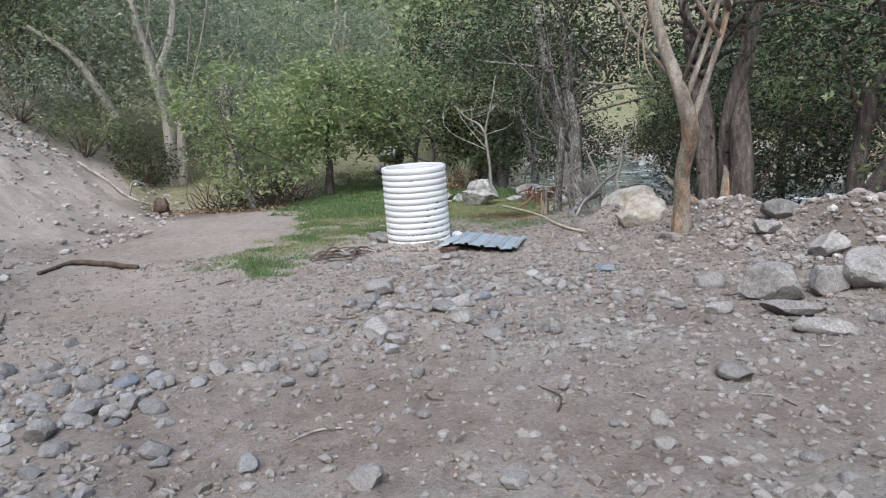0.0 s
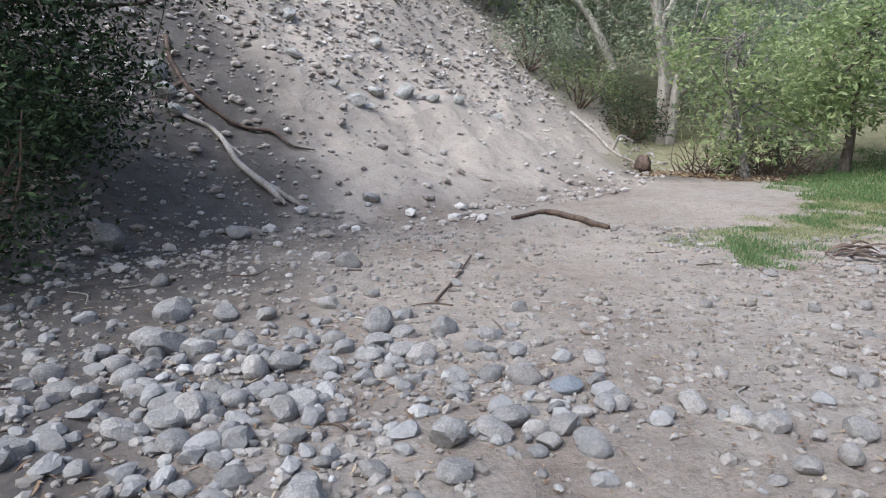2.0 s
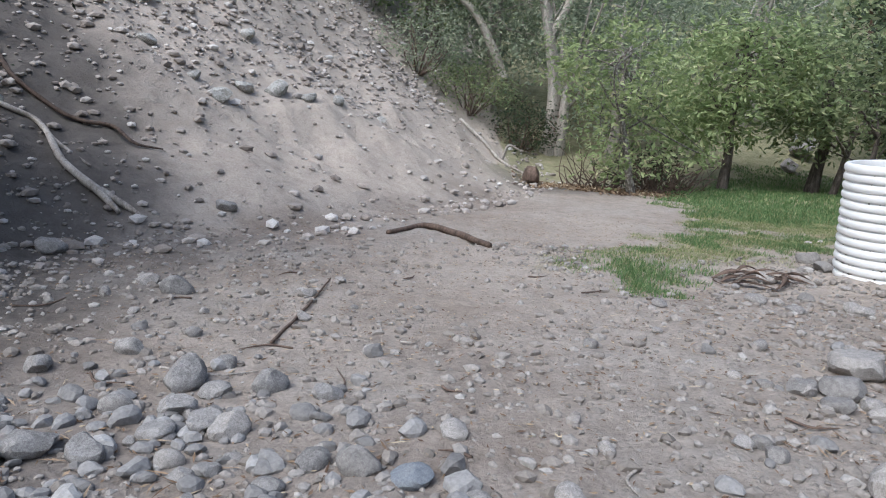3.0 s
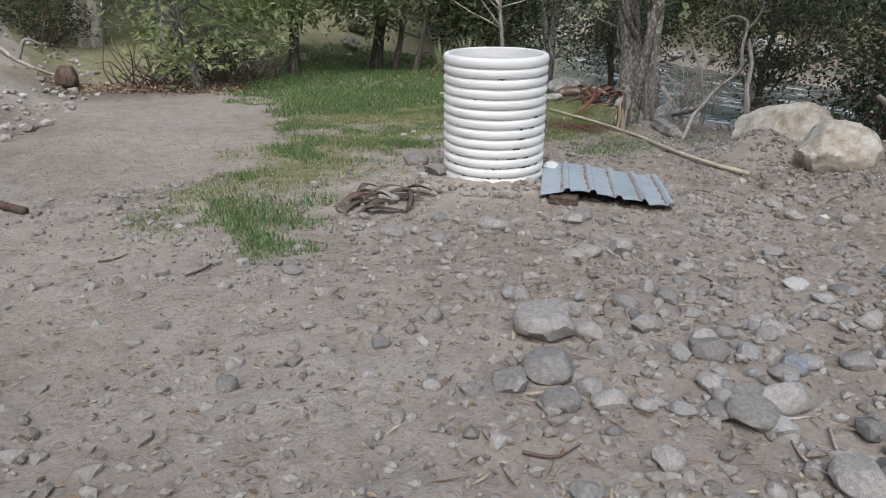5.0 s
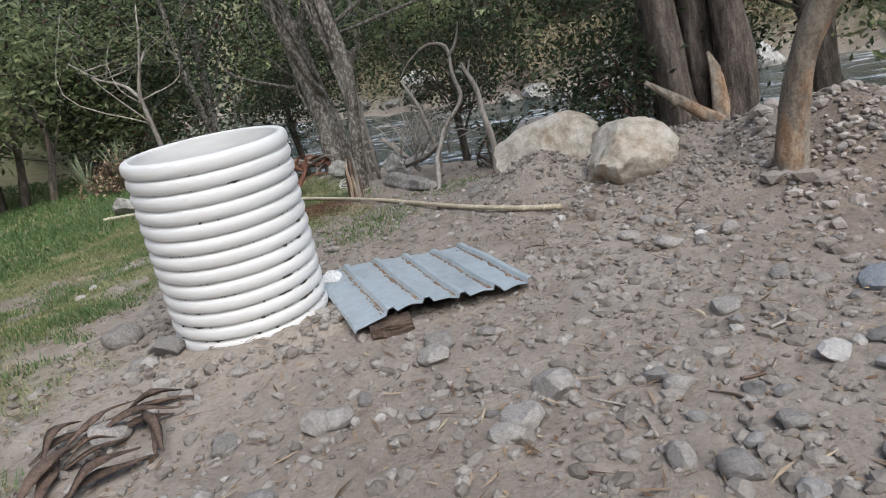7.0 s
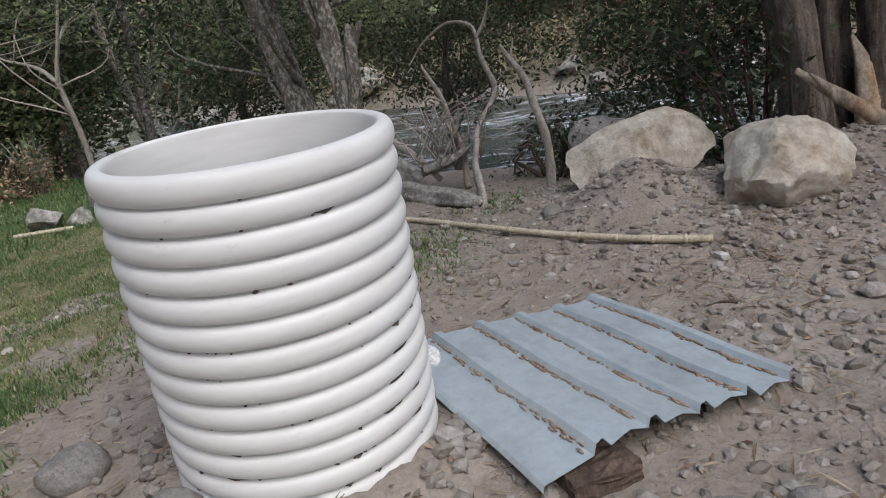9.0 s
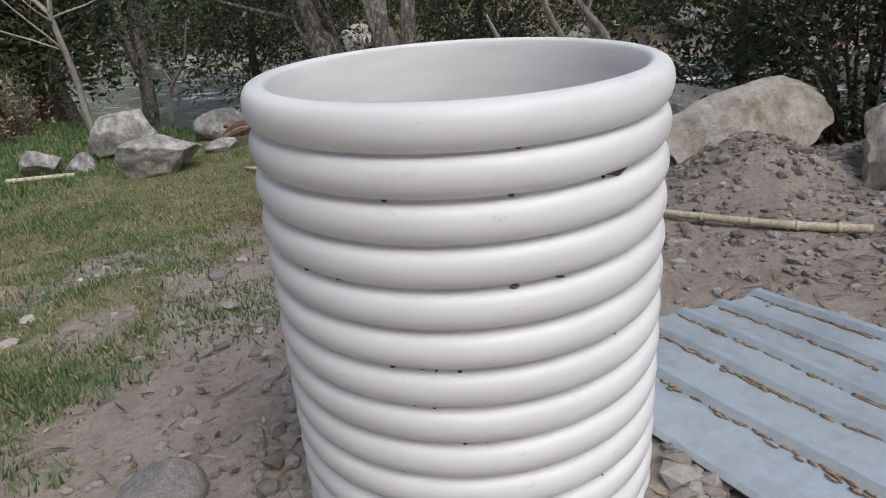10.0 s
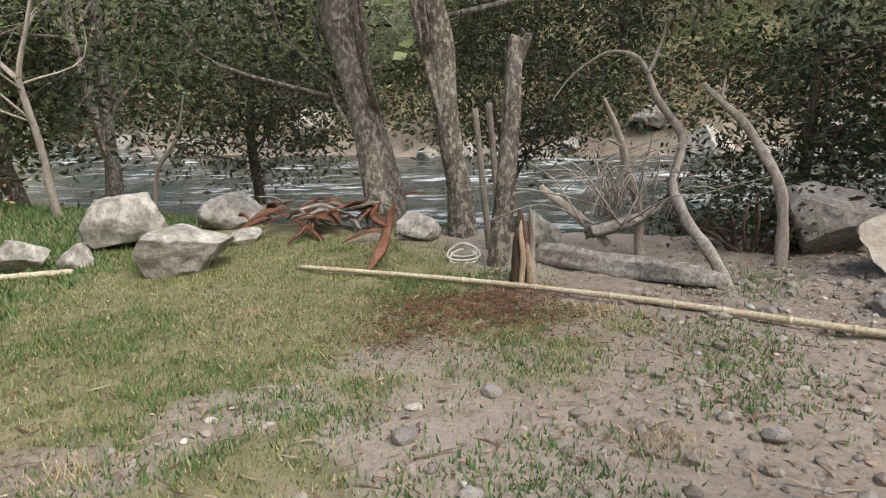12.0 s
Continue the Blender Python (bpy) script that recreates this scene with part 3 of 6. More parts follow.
def build_ground():
    xs, ys = axis(-5.0, 11.5, 0.085, -420, 420), axis(0.0, 15.5, 0.085, -420, 420)
    X, Y = np.meshgrid(xs, ys, indexing="ij")
    Z = height(X, Y)
    near = sstep(-np.maximum(np.maximum(-5 - X, X - 11.5), np.maximum(0 - Y, Y - 15.5)), -2, 0)
    jit = 0.011 * (rng.random(Z.shape) - 0.5) * 2 * near
    Z = np.minimum(Z + jit, 160)
    nx, ny = Z.shape
    me = bpy.data.meshes.new("ground")
    idx = np.arange(nx * ny).reshape(nx, ny)
    quads = np.stack([idx[:-1, :-1], idx[1:, :-1], idx[1:, 1:], idx[:-1, 1:]], -1).reshape(-1, 4)
    me.from_pydata(np.stack([X, Y, Z], -1).reshape(-1, 3).tolist(), [], quads.tolist())
    me.polygons.foreach_set("use_smooth", np.ones(len(me.polygons), bool))
    d = bank_depth(X, Y)
    s = X - river_mid(Y)
    turf = sstep(inside(X, Y, TURF) + 0.5 * vnoise(X, Y, 1.6) + 0.25 * vnoise(X, Y, 5), -0.1, 0.9) * 0.85
    turf = turf * (1 - 0.85 * bare_spots(X, Y))
    turf = np.maximum(turf, sstep(Y - 0.25 * X, 15.2, 18) * (d < 1) * (s < -6) * 0.8)
    turf = np.maximum(turf, sstep(s, 6.2, 9) * (0.75 + 0.25 * vnoise(X, Y, 0.3)))
    turf = np.maximum(turf, sstep(d, 7, 12) * sstep(Y, 17, 22) * (0.35 + 0.5 * sstep(vnoise(X, Y, 0.25), -0.2, 0.4)))
    pale = sstep(d + 0.6 * vnoise(X, Y, 0.9), -0.2, 0.9) + 0.28 * sstep(vnoise(X, Y, 0.35), 0, 0.6) + 0.42 * sstep(X, 1.5, 4.5) * sstep(Y - 0.35 * X, 1.0, 3.2) + 0.45 * np.exp(-((X - 1.9) / 1.3) ** 2 - ((Y - 7.0) / 2.8) ** 2)
    # left of the track: dark soil plus the tree's shadow, painted as ground colour
    loam_shade = sstep(-X - 0.22 * (Y - 5) + 0.6 * vnoise(X, Y, 1.2), -0.2, 1.5) * sstep(-Y - 0.55 * X, -11.8, -10.2)
    loam_shade = np.maximum(loam_shade, 0.75 * sstep(np.hypot(X - 4.9, Y - 16.9), 1.8, 0.6))
    for name, val in (("turf", turf), ("pale", np.clip(pale, 0, 1)), ("loam_shade", np.clip(loam_shade, 0, 1) * 0.88)):
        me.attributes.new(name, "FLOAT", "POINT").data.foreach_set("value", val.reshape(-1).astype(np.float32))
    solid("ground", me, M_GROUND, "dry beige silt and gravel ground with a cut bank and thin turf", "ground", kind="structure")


def build_river():
    s = Soup()
    ys = np.concatenate([np.linspace(-70, 0, 30), np.linspace(1, 45, 120)])
    cols = np.linspace(-7.6, 7.6, 60)
    v = []
    for y in ys:
        x = river_mid(y) + cols
        z = -0.72 + 0.035 * vnoise(x, np.full_like(x, y), 1.3) + 0.05 * vnoise(x, np.full_like(x, y), 0.6)
        v.append(np.stack([x, np.full_like(x, y), z], -1))
    k = len(cols)
    f = [(i * k + j, i * k + j + 1, (i + 1) * k + j + 1, (i + 1) * k + j) for i in range(len(ys) - 1) for j in range(k - 1)]
    s.add(np.concatenate(v), f)
    solid("river", s.mesh("river"), M_WATER, "shallow fast river with white broken ripples", "river", kind="structure")


build_ground()
build_river()


# ---- the clearing: white pipe and roofing sheet ----
PIPE = (5.87, 8.02)


def lathe(profile, sides, closed=False):
    s = Soup()
    ang = np.linspace(0, 2 * np.pi, sides, endpoint=False)
    p = np.array(profile)
    v = np.stack([p[:, None, 0] * np.cos(ang), p[:, None, 0] * np.sin(ang), np.repeat(p[:, 1:2], sides, 1)], -1)
    n = len(p)
    f = [(i * sides + j, i * sides + (j + 1) % sides, (i + 1) * sides + (j + 1) % sides, (i + 1) * sides + j)
         for i in range(n - 1) for j in range(sides)]
    s.add(v.reshape(-1, 3), f)
    return s


def build_pipe():
    t = thing("drainage_pipe", "upright white ribbed plastic drainage pipe standing open in the soil", "pipe", at=(5.955, 8.08, -0.06))
    t.matrix_world = pose(5.942, 8.052, -0.06, 1.9, -3.3, 0)
    r, pitch, top = 0.449, 0.0893, 1.25
    body = [(r - 0.012, 0.0)]
    for i in range(14):
        z0 = 0.002 + i * pitch
        if i == 13:
            break
        for a in np.linspace(0, np.pi, 11):
            body.append((r + 0.036 * np.sin(a) ** 0.6, z0 + pitch * (0.06 + 0.88 * (0.5 - 0.5 * np.cos(a)))))
        body.append((r - 0.002, z0 + pitch))
    zr = body[-1][1]
    part("ribbed_wall", lathe(body, 96).mesh("ribbed_wall"), M_PIPE, t)
    rim = [(r - 0.002, zr)]
    for a in np.linspace(0, np.pi, 12):
        rim.append((r + 0.038 * np.sin(a) ** 0.6, zr + (top - zr) * (0.5 - 0.5 * np.cos(a))))
    rim += [(r - 0.006, top + 0.001), (r - 0.016, top - 0.004), (r - 0.018, zr)]
    part("rim", lathe(rim, 96).mesh("rim"), M_PIPE, t, "rolled top rim of the pipe")
    inner = [(r - 0.018, top - 0.006)] + [(r - 0.020 - 0.003 * math.sin(i * 0.9), top - 0.02 - i * 0.05) for i in range(24)]
    part("lining", lathe(inner, 96).mesh("lining"), M_LINER, t, "smooth cream inside wall")
    flecks = Soup()
    q = np.random.default_rng(5)
    for _ in range(170):
        a = q.uniform(0, 2 * np.pi)
        i = q.integers(0, 8) if q.random() < 0.8 else q.integers(8, 13)
        z = 0.002 + i * pitch + pitch * q.uniform(0.93, 1.1)
        c = np.array([math.cos(a) * (r + 0.006), math.sin(a) * (r + 0.006), z])
        flecks.add(rock_verts(ICO1[0], int(q.integers(999)), size=(q.uniform(0.003, 0.011), q.uniform(0.003, 0.011), 0.003)) + c, ICO1[1])
    for _ in range(260):
        a = q.uniform(0, 2 * np.pi)
        z = abs(q.normal()) * 0.09 + 0.06
        c = np.array([math.cos(a) * (r + 0.012), math.sin(a) * (r + 0.012), z])
        flecks.add(rock_verts(ICO1[0], int(q.integers(999)), size=np.array([1, 1, 0.6]) * q.uniform(0.004, 0.02)) + c, ICO1[1])
    for _ in range(80):
        i = int(np.clip(abs(q.normal()) * 4.2, 0, 12))
        a0, span = q.normal(-1.2, 1.0), q.uniform(0.03, 0.22)
        an = np.linspace(a0, a0 + span, 5)
        zz = 0.002 + (i + 1) * pitch + q.uniform(-0.004, 0.006)
        tube(flecks, np.stack([np.cos(an) * (r + 0.012), np.sin(an) * (r + 0.012), zz + q.normal(size=5) * 0.0015], -1), [0.002, q.uniform(0.005, 0.011), 0.001], 5, 0, seed=int(q.integers(99)))
    ob = part("soil_fleck", flecks.mesh("soil_fleck"), M_MUD, t, "specks of dried soil caught between the ribs")
    ob["kind"] = "stuff"
    fr = Soup()
    k = 900
    a = q.uniform(0, 2 * np.pi, k)
    out = np.stack([np.cos(a), np.sin(a), np.zeros(k)], 1)
    sd = np.stack([-np.sin(a), np.cos(a), np.zeros(k)], 1)
    b0 = out * (r + 0.034) + np.array([0, 0, 1]) * (0.035 + np.abs(q.normal(size=k)) * 0.035)[:, None]
    tip = b0 + out * q.uniform(0.006, 0.026, k)[:, None] + sd * q.normal(size=k)[:, None] * 0.008 + np.array([0, 0, 1]) * q.normal(size=k)[:, None] * 0.012
    fr.add_many(np.stack([b0 - sd * 0.003, b0 + sd * 0.003, tip], 1), np.array([[0, 1, 2]]))
    ob = part("frayed_edge", fr.mesh("frayed_edge", smooth=False), M_PIPE, t, "frayed white plastic at the pipe's foot")
    ob["kind"] = "stuff"
    return t


def build_sheet():
    """A trapezoid-ribbed roofing sheet lying on the soil, one corner propped on a wooden block."""
    t = thing("roofing_sheet", "weathered blue-grey ribbed metal roofing sheet lying on the soil", "roofing sheet", at=(5.6, 7.14, 0), rz=40.0)
    w, length = 1.17, 1.16
    prof = [(0.0, -0.012), (0.012, 0.0)]
    ribs = [0.225, 0.445, 0.665, 0.885, 1.1]
    for c in ribs:
        prof += [(c - 0.034, 0.0), (c - 0.016, 0.026), (c + 0.016, 0.026), (c + 0.034, 0.0)]
        if c < 1.0:
            prof += [(c + 0.09, 0.004), (c + 0.13, 0.004)]
    prof = sorted(set(prof))
    prof = np.array([p for p in prof if 0 <= p[0] <= w + 0.01])
    ls = np.linspace(0, length, 22)

    def base_z(u, v):
        prop = 0.045 * np.exp(-((u - 0.36) / 0.26) ** 2) * np.clip(1 - v / 1.75, 0, 1) - 0.018 * np.clip(1 - u / 0.12, 0, 1) + 0.03 * np.clip(1 - v, 0, 1) * (u < 0.9)
        sag = 0.008 * np.sin(u * 5.2 + 1) * np.cos(v * 2.1) + 0.005 * np.sin(v * 7 + u * 3)
        sag = sag + 0.085 * np.clip(v / 1.16, 0, 1) * np.clip(1 - u / 0.95, 0, 1)
        return 0.035 + prop + sag

    s = Soup()
    k = len(prof)
    edge = 0.012 * np.sin(np.arange(k) * 2.1)
    rows = []
    for side in (0, -0.0025):
        for v in ls:
            vv = v + edge * (v < 0.01) - edge * (v > length - 0.01)
            rows.append(np.stack([vv, -prof[:, 0], base_z(prof[:, 0], v) + prof[:, 1] + side], -1))
    n = len(ls)
    f = []
    for i in range(n - 1):
        for j in range(k - 1):
            a = i * k + j
            f.append((a, a + k, a + k + 1, a + 1))
            b_ = a + n * k
            f.append((b_, b_ + 1, b_ + k + 1, b_ + k))
    for j in range(k - 1):
        f.append((j, j + 1, j + 1 + n * k, j + n * k))
        a = (n - 1) * k + j
        f.append((a + 1, a, a + n * k, a + 1 + n * k))
    s.add(np.concatenate(rows), f)
    part("metal_sheet", s.mesh("metal_sheet", smooth=False), M_ZINC, t)
    q = np.random.default_rng(11)
    dirt = Soup()
    for _ in range(420):
        c = ribs[q.integers(0, 5)] - 0.036 + q.normal() * 0.007
        v = q.uniform(0.03, length - 0.03)
        z = float(base_z(np.array([c]), v)[0]) + 0.004
        m = np.array([v, -c, z])
        dirt.add(rock_verts(ICO1[0], int(q.integers(999)), size=(q.uniform(0.006, 0.035), q.uniform(0.004, 0.009), 0.004)) + m, ICO1[1])
    ob = part("rust_and_litter", dirt.mesh("rust_and_litter"), M_RUST, t, "brown litter and rust along the ribs")
    ob["kind"] = "stuff"
    return t


build_pipe()
build_sheet()


def plank_mesh(name, lx, ly, lz, seed):
    b = bmesh.new()
    bmesh.ops.create_cube(b, size=1)
    bmesh.ops.scale(b, vec=(lx, ly, lz), verts=b.verts)
    bmesh.ops.subdivide_edges(b, edges=b.edges[:], cuts=5, use_grid_fill=True)
    q = random.Random(seed)
    for v in b.verts:
        v.co += Vector((q.uniform(-1, 1), q.uniform(-1, 1), q.uniform(-1, 1))) * 0.006
    me = bpy.data.meshes.new(name)
    b.to_mesh(me)
    b.free()
    return me


solid("wood_block", plank_mesh("wood_block", 0.24, 0.13, 0.075, 3), M_DARKWOOD, "dark rotten wooden block propping up the roofing sheet", "wood block",
      m=pose(5.73, 6.98, 0.03, 2, -2, -58))
bag = rock_mesh("plastic_bottle_piece", 4, 3, cuts=4, bumps=0.05, size=(0.11, 0.07, 0.06))
solid("plastic_scrap", bag, M_BAG, "crumpled white plastic scrap beside the roofing sheet", "plastic scrap", m=pose(6.42, 7.72, 0.10, 10, 0, 20))


def pole_mesh(name, pts, r0, r1, nodes):
    s = Soup()
    path = smooth_path(pts, 12)
    n = len(path)
    fr = np.linspace(0, 1, n)
    tube(s, path, np.linspace(r0, r1, n), 9, 0.05)
    for k in range(nodes):
        i = int((k + 0.5) / nodes * (n - 2))
        a, b_ = path[i], path[i + 1]
        d = (b_ - a) / np.linalg.norm(b_ - a)
        r = np.interp(i / n, [0, 1], [r0, r1])
        tube(s, [a - d * 0.012, a, a + d * 0.012], [r * 1.02, r * 1.22, r * 1.02], 9, 0.05)
    return s.mesh(name)


def on_ground(pts, lift=0.02):
    return [(x, y, gz(x, y) + lift + (z[0] if z else 0)) for x, y, *z in pts]


solid("bamboo_pole", pole_mesh("bamboo_pole", on_ground([(10.12, 10.92), (9.65, 9.62), (9.02, 8.55), (8.63, 7.97), (8.27, 7.38), (7.96, 6.82), (7.84, 6.38)], 0.035), 0.017, 0.023, 14), M_BAMBOO,
      "long dry pale bamboo pole lying on the grass", "pole")
solid("bamboo_piece", pole_mesh("bamboo_piece", on_ground([(9.85, 13.35), (9.95, 13.05), (10.02, 12.7)], 0.03), 0.022, 0.025, 3), M_BAMBOO,
      "short dry bamboo piece in front of the pale rocks", "pole")


# ---- boulders ----
def boulder(label, at, size, seed, mat, rz=0, cuts=16, sink=0.12, group="", name="boulder", depth=(0.5, 0.88)):
    me = rock_mesh(name, seed, 5 if max(size) > 0.6 or name == "boulder" and at[0] < 13 else 4, cuts=cuts, bumps=0.035, size=size, depth=depth)
    return solid(name, me, mat, label, "boulder", group, m=pose(at[0], at[1], gz(at[0], at[1]) + size[2] * (1 - sink) if len(at) < 3 else at[2], 0, 0, rz))


boulder("large cream limestone boulder with orange stains on the berm", (8.52, 5.89, 0.26), (0.40, 0.44, 0.375), 12, M_BOULDER, 25, cuts=13, depth=(0.68, 0.95))
boulder("large grey-cream boulder half sunk in the berm", (9.3, 6.71, 0.31), (0.46, 0.60, 0.39), 31, M_BOULDER, 20, cuts=16, depth=(0.55, 0.88))
for label, at, size, sd, rz in (
        ("big pale lichened rock on the grass", (11.1, 12.85), (0.36, 0.56, 0.34), 3, 28),
        ("pale lichened rock lying in the grass", (10.15, 11.9), (0.30, 0.5, 0.28), 8, 35),
        ("small pale rock at the grass edge", (10.25, 13.25), (0.2, 0.24, 0.19), 14, 10),
        ("small pale rock beside a larger one", (10.35, 12.85), (0.14, 0.17, 0.14), 15, 40),
        ("flat pale rock near the driftwood", (12.2, 12.2), (0.28, 0.42, 0.22), 22, 30),
        ("flat pale stone slab in the grass", (11.2, 11.75), (0.16, 0.24, 0.09), 27, 30),
        ("pale lichened rock under the driftwood", (11.1, 10.1), (0.15, 0.2, 0.16), 33, 15),
        ("pale rock beside the weathered log", (10.7, 9.05), (0.18, 0.2, 0.2), 36, 15)):
    boulder(label, at, size, sd, M_PALEROCK, rz, sink=0.35, group="pale rocks by the river")
boulder("dark grey mossy boulder by the river", (10.25, 7.0), (0.36, 0.42, 0.32), 41, M_STONE, 10, sink=0.3)
boulder("grey boulder at the wood's edge", (14.2, 22.3), (0.6, 0.6, 0.45), 43, M_STONE, 10, sink=0.3)
boulder("grey boulder at the wood's edge", (12.9, 20.8), (0.3, 0.35, 0.25), 44, M_STONE, 10, sink=0.3)
for at, size, sd, rz in (((6.05, 2.5), (0.34, 0.26, 0.2), 51, -35), ((6.45, 2.2), (0.24, 0.3, 0.2), 52, 70), ((6.7, 1.95), (0.3, 0.24, 0.22), 53, 20),
                         ((5.6, 2.05), (0.13, 0.3, 0.09), 54, 35), ((5.3, 1.65), (0.12, 0.28, 0.09), 55, 40), ((5.75, 1.5), (0.08, 0.07, 0.09), 56, 0),
                         ((8.15, 3.6), (0.25, 0.2, 0.18), 57, 0), ((7.7, 3.5), (0.2, 0.16, 0.13), 58, 40), ((7.3, 2.6), (0.26, 0.2, 0.16), 59, 10)):
    boulder("grey-brown angular rock in the rubble berm", at, size, sd, M_STONE, rz, sink=0.4, group="rubble berm rocks", name="rock")
for k in range(26):
    y = -14 + k * 1.75 + rng.uniform(-0.5, 0.5)
    x = float(river_mid(y)) + rng.uniform(5.6, 7.4)
    sz = rng.uniform(0.3, 0.9)
    boulder("pale boulder on the far river bank", (x, y), (sz, sz * rng.uniform(0.8, 1.3), sz * 0.7), 70 + k, M_PALEROCK, rng.uniform(0, 90), sink=0.4, group="far bank boulders")


# ---- trees by the river and the berm ----
tr = np.random.default_rng(21)


def limb_thing(name, label, category, pieces, mat, sides=10, rough=0.24, group=""):
    """Bare wood: each piece is a list of points and of radii."""
    t = thing(name, label, category, group, at=pieces[0][0][0])
    o = np.array(pieces[0][0][0])
    for i, (pts, radii) in enumerate(pieces):
        s = Soup()
        tube(s, smooth_path(np.array(pts) - o, 6), radii, sides, rough, seed=i + 2)
        part("stem" if i == 0 else "branch", s.mesh("branch"), mat, t)
    return t


# orange-barked leaning tree
g0 = gz(7.9, 4.74)
tree("leaning_tree", "leaning tree with peeling orange-brown bark and dark leaves", (7.9, 4.74, g0 - 0.1),
     [([(0, 0, 0), (-0.08, -0.05, 0.45), (-0.2, -0.14, 0.9), (-0.36, -0.33, 1.45), (-0.5, -0.3, 1.9), (-0.55, -0.1, 2.5), (-0.55, 0.1, 3.2), (-0.6, 0.2, 4.6)], [0.135, 0.1, 0.088, 0.098, 0.078, 0.07, 0.06, 0.045]),
      ([(-0.36, -0.33, 1.42), (-0.2, -0.45, 2.0), (0.0, -0.6, 2.8), (0.4, -0.7, 4.2)], [0.045, 0.035, 0.03, 0.02])],
     [((-0.6, 0.3, 5.2), (2.2, 2.0, 1.1), 1.0)], M_BARK_ORANGE, M_LEAF_DARK, tr, clumps=45, per=55, spread=0.4, leaf_size=0.11, limbs=12)
# torn pale strips hanging from it
for k, pts in enumerate(([(7.36, 4.82, 3.1), (7.3, 5.0, 3.05), (7.25, 5.1, 2.75), (7.22, 5.15, 2.45)], [(7.37, 4.82, 3.05), (7.33, 4.92, 2.7), (7.3, 4.87, 2.35), (7.3, 4.75, 2.15)], [(7.37, 4.84, 3.0), (7.34, 4.96, 2.9), (7.3, 4.98, 2.6), (7.28, 4.95, 2.3)])):
    s = Soup()
    tube(s, smooth_path(pts, 5), [0.018, 0.012, 0.006], 5, 0.2)
    solid("bark_strip", s.mesh("bark_strip"), M_CUTWOOD, "torn pale strip of bark hanging from the leaning tree", "bark strip", "torn bark strips")

# hollow dark stump with split wood
st = thing("hollow_stump", "thick hollow dark stump with torn split wood beside the leaning tree", "stump", at=(9.5, 5.2, gz(9.5, 5.2) - 0.12))
for i, (pts, radii, mt) in enumerate((
        ([(0.12, 0.30, 0), (0.1, 0.32, 0.6), (0.12, 0.36, 1.2), (0.2, 0.5, 1.9), (0.5, 1.0, 3.2), (0.8, 1.5, 5)], [0.23, 0.17, 0.16, 0.15, 0.09, 0.04], M_BARK_DARK),
        ([(0.3, 0.05, 0), (0.28, 0.06, 0.5), (0.28, 0.06, 1.1), (0.3, 0.05, 1.8), (0.8, 0.0, 3.2), (1.2, -0.2, 5)], [0.22, 0.16, 0.145, 0.13, 0.09, 0.05], M_BARK_DARK),
        ([(0.1, -0.2, 0), (0.1, -0.2, 0.5), (0.14, -0.18, 1.0), (0.22, -0.14, 1.6), (0.4, -0.1, 2.2)], [0.2, 0.16, 0.15, 0.13, 0.03], M_BARK_DARK),
        ([(-0.06, -0.12, 0), (-0.02, -0.1, 0.4), (0.02, -0.06, 0.75), (0.05, 0.0, 0.98)], [0.10, 0.08, 0.06, 0.012], M_BARK_ORANGE),
        ([(-0.02, 0.16, 0), (0.0, 0.18, 0.4), (0.04, 0.22, 0.7), (0.07, 0.26, 0.85)], [0.07, 0.06, 0.04, 0.01], M_BARK_DARK))):
    s = Soup()
    tube(s, smooth_path(pts, 7), radii, 18, 0.3, seed=i + 40)
    part("trunk" if i < 3 else "splinter", s.mesh("trunk"), mt, st, "" if i < 3 else "torn splintered wood")
cl = ellipsoid_points(tr, 60, (1.0, 0.6, 3.6), (2.4, 2.8, 1.7), 0.3)
for k in range(12):
    s = Soup()
    a = np.array([0.2, 0.3 + 0.4 * tr.random(), 2.2 + 1.5 * tr.random()])
    b_ = cl[tr.integers(len(cl))]
    tube(s, smooth_path([a, (a + b_) / 2 + tr.normal(size=3) * 0.2, b_], 5), [0.05, 0.012], 6, 0.15, seed=k)
    part("limb", s.mesh("limb"), M_BARK_DARK, st)
part("crown", crown_mesh("crown", cl, 75, 0.42, 0.11, tr), M_LEAF_DARK, st)
limb_thing("broken_branch", "broken splintered branch leaning against the hollow stump", "branch",
           [([(8.85, 5.72, 0.86), (8.88, 5.46, 0.66), (8.9, 5.2, 0.46), (8.85, 4.92, 0.26)], [0.02, 0.045, 0.06, 0.055]), ([(8.88, 5.46, 0.64), (8.8, 5.58, 0.76), (8.76, 5.66, 0.84)], [0.03, 0.025, 0.006])], M_BARK_ORANGE)

# trees right behind the berm
tree("tree", "crooked dark tree behind the rubble berm", (10.9, 3.9, gz(10.9, 3.9) - 0.1),
     [([(0, 0, 0), (0.15, 0.1, 0.5), (0.25, 0.1, 1.3), (0.45, 0.1, 2.2), (0.6, -0.1, 2.8), (0.4, 0, 3.8)], [0.17, 0.13, 0.11, 0.12, 0.09, 0.06]),
      ([(0.05, 0.05, 0.4), (0.9, 0.1, 1.0), (2.2, 0.1, 1.8), (3.6, 0.2, 2.9)], [0.13, 0.12, 0.1, 0.05])],
     [((1.2, 0.5, 3.6), (2.4, 2.4, 1.5), 1.0), ((1.8, 1.8, 1.6), (1.2, 1.4, 0.9), 0.45)], M_BARK_DARK, M_LEAF_DARK, tr, clumps=55, per=60, spread=0.42, leaf_size=0.12, limbs=16)
